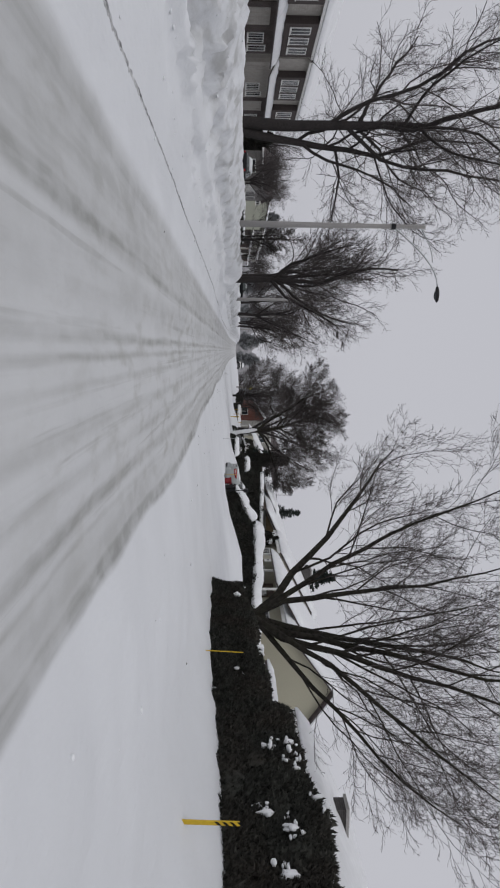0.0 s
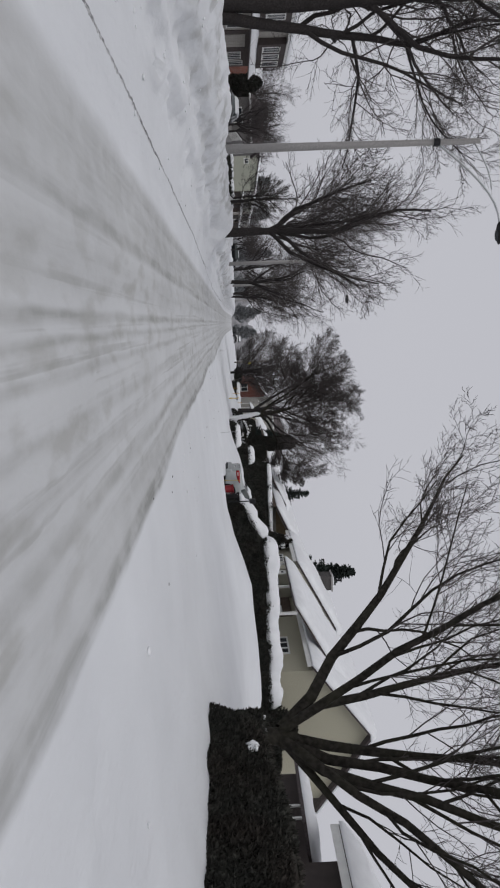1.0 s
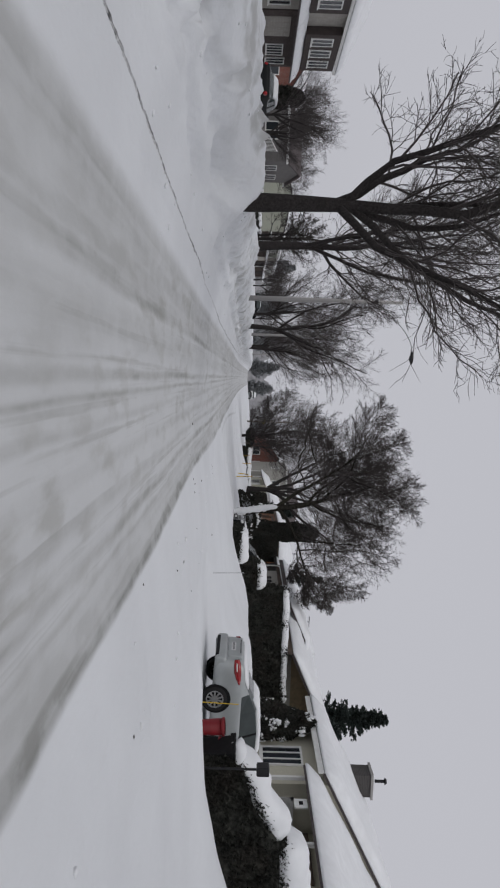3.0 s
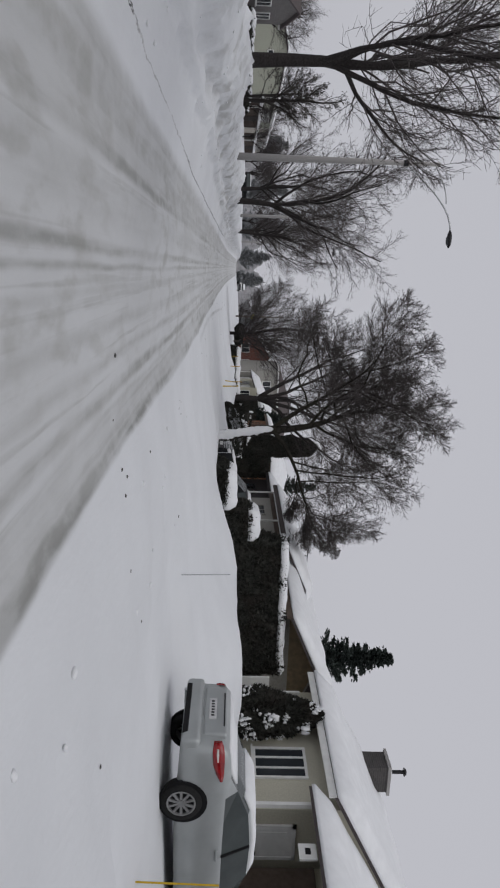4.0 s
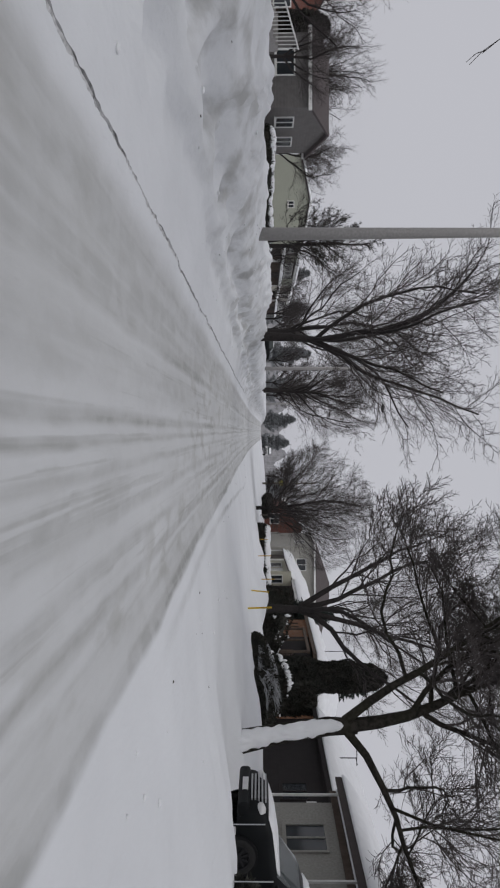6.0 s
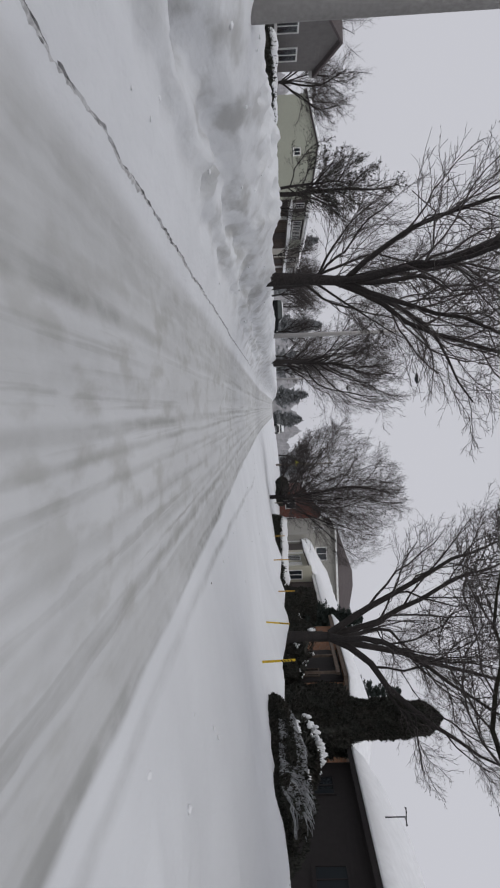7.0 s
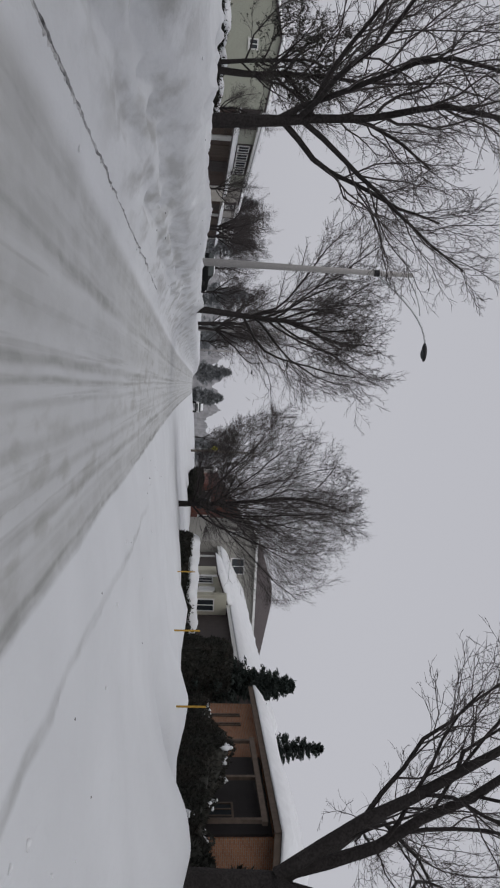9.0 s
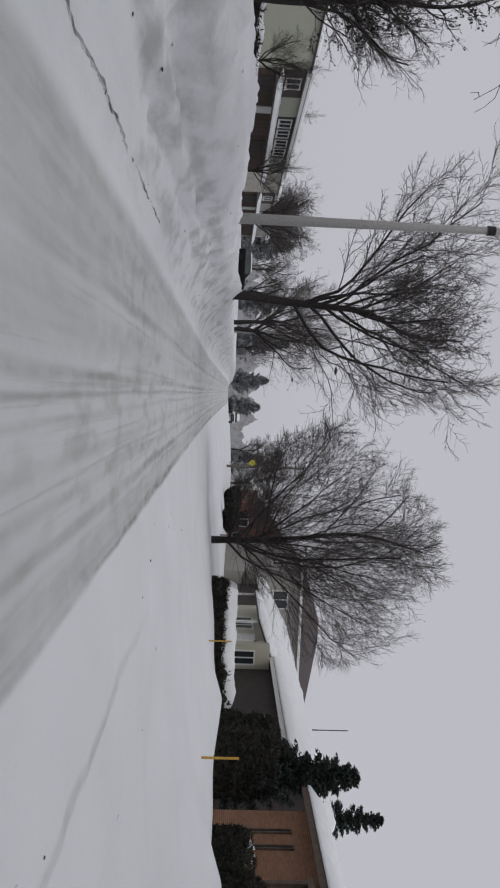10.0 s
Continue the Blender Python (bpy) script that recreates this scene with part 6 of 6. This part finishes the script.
    for i, (x0, x1, y0, z, th) in enumerate(snow_on):
        sv, sf = snow_slab(x0, x1, -y0, y0, lambda x, y, z=z: np.interp(x, [q[0] for q in stations], [q[3] for q in stations]) - 0.02, th, 3 + i, 0.12, 0.25, th * 0.4)
        part("snow_cover", (sv, sf), SNOW, ob, shade=True)
    return ob


def lamp_shell(stations, side, outline, proud=0.01):
    """A lens wrapped round a corner of the body: outline gives x, lower and upper edge."""
    xs, ws = [q[0] for q in stations], [q[4] for q in stations]
    v, f = [], []
    for x, lo, hi in outline:
        y = float(np.interp(x, xs, ws)) + proud
        mid = (lo + hi) / 2
        v += [(x, side * (y - 0.05), lo), (x - 0.004, side * (y - 0.004), lo + 0.006), (x - 0.006, side * (y + 0.004), mid), (x - 0.004, side * (y - 0.004), hi - 0.006), (x, side * (y - 0.05), hi)]
    for i in range(len(outline) - 1):
        a = 5 * i
        f += [(a + j, a + j + 1, a + j + 6, a + j + 5) for j in range(4)]
    f += [(0, 1, 2, 3, 4), tuple(range(len(v) - 1, len(v) - 6, -1))]
    return v, [tuple(reversed(q)) for q in f] if side > 0 else f


SEDAN = [(-0.02, 0.42, 0.66, 0.68, 0.62), (0.0, 0.36, 0.8, 0.83, 0.74), (0.06, 0.31, 0.95, 0.98, 0.81), (0.16, 0.28, 1.01, 1.05, 0.84), (0.32, 0.27, 1.03, 1.07, 0.865), (0.62, 0.25, 1.02, 1.09, 0.875), (0.95, 0.22, 1.0, 1.24, 0.88), (1.4, 0.2, 0.98, 1.42, 0.88), (2.0, 0.2, 0.96, 1.46, 0.88),
         (2.6, 0.2, 0.95, 1.42, 0.88), (2.95, 0.2, 0.94, 1.25, 0.875), (3.4, 0.22, 0.93, 1.0, 0.87), (4.1, 0.25, 0.82, 0.86, 0.84), (4.4, 0.3, 0.7, 0.74, 0.76), (4.5, 0.4, 0.6, 0.62, 0.66)]
silver = car((7.0, 42.1, ground_z(8.3, 42.1, False) - 0.02), 2, SEDAN, SILVER, "silver sedan parked in a snowy driveway, snow on its roof", "sedan", [(1.15, 3.1, 0.56, 0, 0.1), (0.15, 0.8, 0.68, 0, 0.05)])
for s in (-1, 1):
    lamp = part("tail_light", lamp_shell(SEDAN, s, [(0.0, 0.8, 0.92), (0.05, 0.785, 0.95), (0.14, 0.78, 0.97), (0.3, 0.795, 0.975), (0.46, 0.84, 0.97), (0.6, 0.905, 0.955)]), TAILRED, silver, shade=True)
    part("reversing_lens", lamp_shell(SEDAN, s, [(0.06, 0.845, 0.885), (0.14, 0.84, 0.89), (0.26, 0.855, 0.885)], 0.018), WHITE, lamp, shade=True)
lid = part("boot_lid", soft_box(-0.045, -0.6, 0.62, 0.12, 0.6, 1.0, 0.05, 4), SILVER, silver, shade=True)
part("lid_groove", soft_box(-0.052, -0.42, 0.935, 0.0, 0.42, 0.96, 0.008, 2), DARKMETAL, lid)
part("rear_bumper", soft_box(-0.09, -0.8, 0.3, 0.3, 0.8, 0.6, 0.08, 4), SILVER, silver, shade=True)
part("bumper_insert", soft_box(-0.1, -0.62, 0.31, 0.0, 0.62, 0.4, 0.02, 2), BLACK, silver)
plate = part("number_plate", soft_box(-0.06, -0.26, 0.7, -0.02, 0.26, 0.82, 0.01), WHITEPAINT, silver)
for k in range(6):
    part("plate_bar", box(-0.064, -0.19 + 0.07 * k, 0.735, -0.0605, -0.155 + 0.07 * k, 0.785), DARKMETAL, plate)
part("exhaust", tube([(-0.06, 0.5, 0.3), (0.3, 0.5, 0.3)], [0.035, 0.035], 10), ALU, silver)

SUV = [(0.0, 0.5, 0.95, 0.98, 0.78), (0.06, 0.38, 1.1, 1.55, 0.86), (0.3, 0.32, 1.1, 1.68, 0.9), (1.4, 0.3, 1.08, 1.74, 0.91), (2.3, 0.3, 1.06, 1.73, 0.91), (2.7, 0.3, 1.06, 1.6, 0.91), (3.2, 0.3, 1.05, 1.14, 0.9), (4.0, 0.32, 1.0, 1.05, 0.88), (4.4, 0.36, 0.9, 0.95, 0.84), (4.55, 0.45, 0.7, 0.74, 0.78)]
dark = car((11.95, 61.3, ground_z(8.5, 61.3, False) - 0.02), 180, SUV, DARKPAINT, "dark sport utility car parked nose to the street in snow", "suv", [(0.3, 2.4, 0.6, 0, 0.14), (3.15, 4.3, 0.7, 0, 0.07)])
part("grille", join(*[box(4.5, -0.5, 0.62 + 0.07 * k, 4.6, 0.5, 0.655 + 0.07 * k) for k in range(5)]), ALU, dark)
part("bumper", soft_box(4.35, -0.82, 0.36, 4.64, 0.82, 0.6, 0.08, 3), DARKPAINT, dark)
for s in (-1, 1):
    part("headlight", lump_mesh((4.42, s * 0.66, 0.82), (0.16, 0.15, 0.1), 2, 9, 0.05), WHITEPAINT, dark, shade=True)
part("number_plate", soft_box(4.62, -0.25, 0.44, 4.66, 0.25, 0.56, 0.01), WHITEPAINT, dark)

other = car((-15.5, 158.0, ground_z(-15, 158) - 0.35), 0, SUV, DARKPAINT, "dark car parked beyond the snow bank", "suv", [(0.3, 2.4, 0.6, 0, 0.12)])
for s in (-1, 1):
    part("headlight", lump_mesh((4.42, s * 0.66, 0.82), (0.16, 0.15, 0.1), 2, 9, 0.05), WHITEPAINT, other, shade=True)
pale = car((-16.2, 64.0, ground_z(-16, 66) - 0.4), 90, SEDAN, DARKPAINT, "dark car parked behind the snow bank before a brick house", "sedan", [(1.1, 3.2, 0.62, 0, 0.16)])
for s in (-1, 1):
    part("tail_light", lump_mesh((0.14, s * 0.76, 0.83), (0.2, 0.1, 0.12), 2, 10, 0.08), TAILRED, pale, shade=True)

TRUCK = [(0.0, 0.6, 1.0, 1.05, 0.9), (0.1, 0.55, 1.15, 1.2, 0.97), (2.2, 0.5, 1.15, 1.2, 0.98), (2.25, 0.5, 1.15, 1.85, 0.98), (2.6, 0.45, 1.15, 1.95, 0.98), (3.6, 0.45, 1.15, 1.93, 0.98), (4.2, 0.45, 1.15, 1.25, 0.97), (5.2, 0.5, 1.1, 1.15, 0.95), (5.5, 0.6, 0.9, 0.95, 0.9)]
far_car = car((4.6, 214, ground_z(4.6, 212) - 0.02), -90, TRUCK, WHITEPAINT, "pale pickup truck standing far down the snowy street", "truck", [(2.4, 3.9, 0.7, 0, 0.15)])
part("bumper", soft_box(5.4, -0.95, 0.5, 5.65, 0.95, 0.75, 0.05), DARKMETAL, far_car)
part("grille", soft_box(5.48, -0.7, 0.8, 5.58, 0.7, 1.02, 0.03), DARKMETAL, far_car)

# ---------------------------------------------------------------- far woods and loose snow


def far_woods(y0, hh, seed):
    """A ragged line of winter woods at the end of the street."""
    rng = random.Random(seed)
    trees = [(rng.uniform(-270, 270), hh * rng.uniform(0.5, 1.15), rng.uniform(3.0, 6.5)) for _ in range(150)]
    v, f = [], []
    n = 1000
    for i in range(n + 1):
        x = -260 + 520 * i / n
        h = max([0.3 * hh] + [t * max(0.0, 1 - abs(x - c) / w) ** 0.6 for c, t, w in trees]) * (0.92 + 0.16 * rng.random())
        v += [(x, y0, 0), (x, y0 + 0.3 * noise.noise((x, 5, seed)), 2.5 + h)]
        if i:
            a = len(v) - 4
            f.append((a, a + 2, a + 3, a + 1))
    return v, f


# distance haze is put into the woods' pale grey base colour
woods = part("backdrop", join(far_woods(330, 8, 9), far_woods(420, 13, 10)), material("haze_grey_winter_woods", (0.36, 0.355, 0.365), 1.0, vary=0.25, grain=0.6, stain=0.05, bump=0))
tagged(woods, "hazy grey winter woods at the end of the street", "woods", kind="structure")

rng = random.Random(77)
pv, pf = [], []
for i in range(520):
    x = rng.choice((rng.gauss(-4.6, 0.6), rng.gauss(-4.2, 0.8), rng.gauss(-4.4, 0.7), rng.gauss(-3.0, 0.5), rng.uniform(2.5, 4.6)))
    if abs(x) < 1.6:
        continue
    y = rng.uniform(4, 118)
    s = rng.uniform(0.012, 0.034)
    a = lump_mesh((x, y, ground_z(x, y) + s * 0.15), (s * 1.2, s * rng.uniform(0.8, 1.6), s * rng.uniform(0.5, 0.8)), i, 6, 0.7)
    n = len(pv)
    pv += a[0]
    pf += [tuple(k + n for k in q) for q in a[1]]
clods = part("snow_clods", (pv, pf), SNOW, shade=True)
tagged(clods, "broken lumps of ploughed snow scattered along the verges", "snow", kind="stuff")

rng = random.Random(78)
pv, pf = [], []
# footprints: a dark lump at each stands in for the shaded pit
TRODDEN = [(-1.69, 10.9), (5.08, 10.9), (2.16, 16.7), (2.8, 23.4), (3.25, 28.2), (3.28, 30.4), (2.72, 23.5), (2.38, 19.0), (2.54, 18.6), (-2.8, 25.9), (0.93, 39.0), (1.6, 39.1), (2.12, 39.1), (2.25, 39.3), (2.4, 39.1), (2.45, 41.1), (3.15, 38.9), (4.1, 39.6), (4.5, 44.3), (2.92, 45.9), (2.75, 45.6), (2.54, 89.8), (-2.8, 85.2), (-2.88, 86.3)]
for i in range(40 + len(TRODDEN)):
    x, y = TRODDEN[i - 40] if i >= 40 else (rng.choice((rng.gauss(-3.6, 0.8), rng.uniform(2.2, 5.5), rng.uniform(2.0, 3.4))), rng.uniform(8, 112))
    s = rng.uniform(0.006, 0.014) if i < 40 else rng.uniform(0.01, 0.02)
    a = lump_mesh((x, y, ground_z(x, y) + s * 0.3), (s * 1.2, s * 1.5, s * 0.5), i, 6, 0.9)
    n = len(pv)
    pv += a[0]
    pf += [tuple(k + n for k in q) for q in a[1]]
crumbs = part("soil_and_pit_shade", (pv, pf), SOIL_PIT_SHADE)
tagged(crumbs, "dark crumbs of frozen soil, and dark lumps standing for shaded footprints", "soil", kind="stuff")
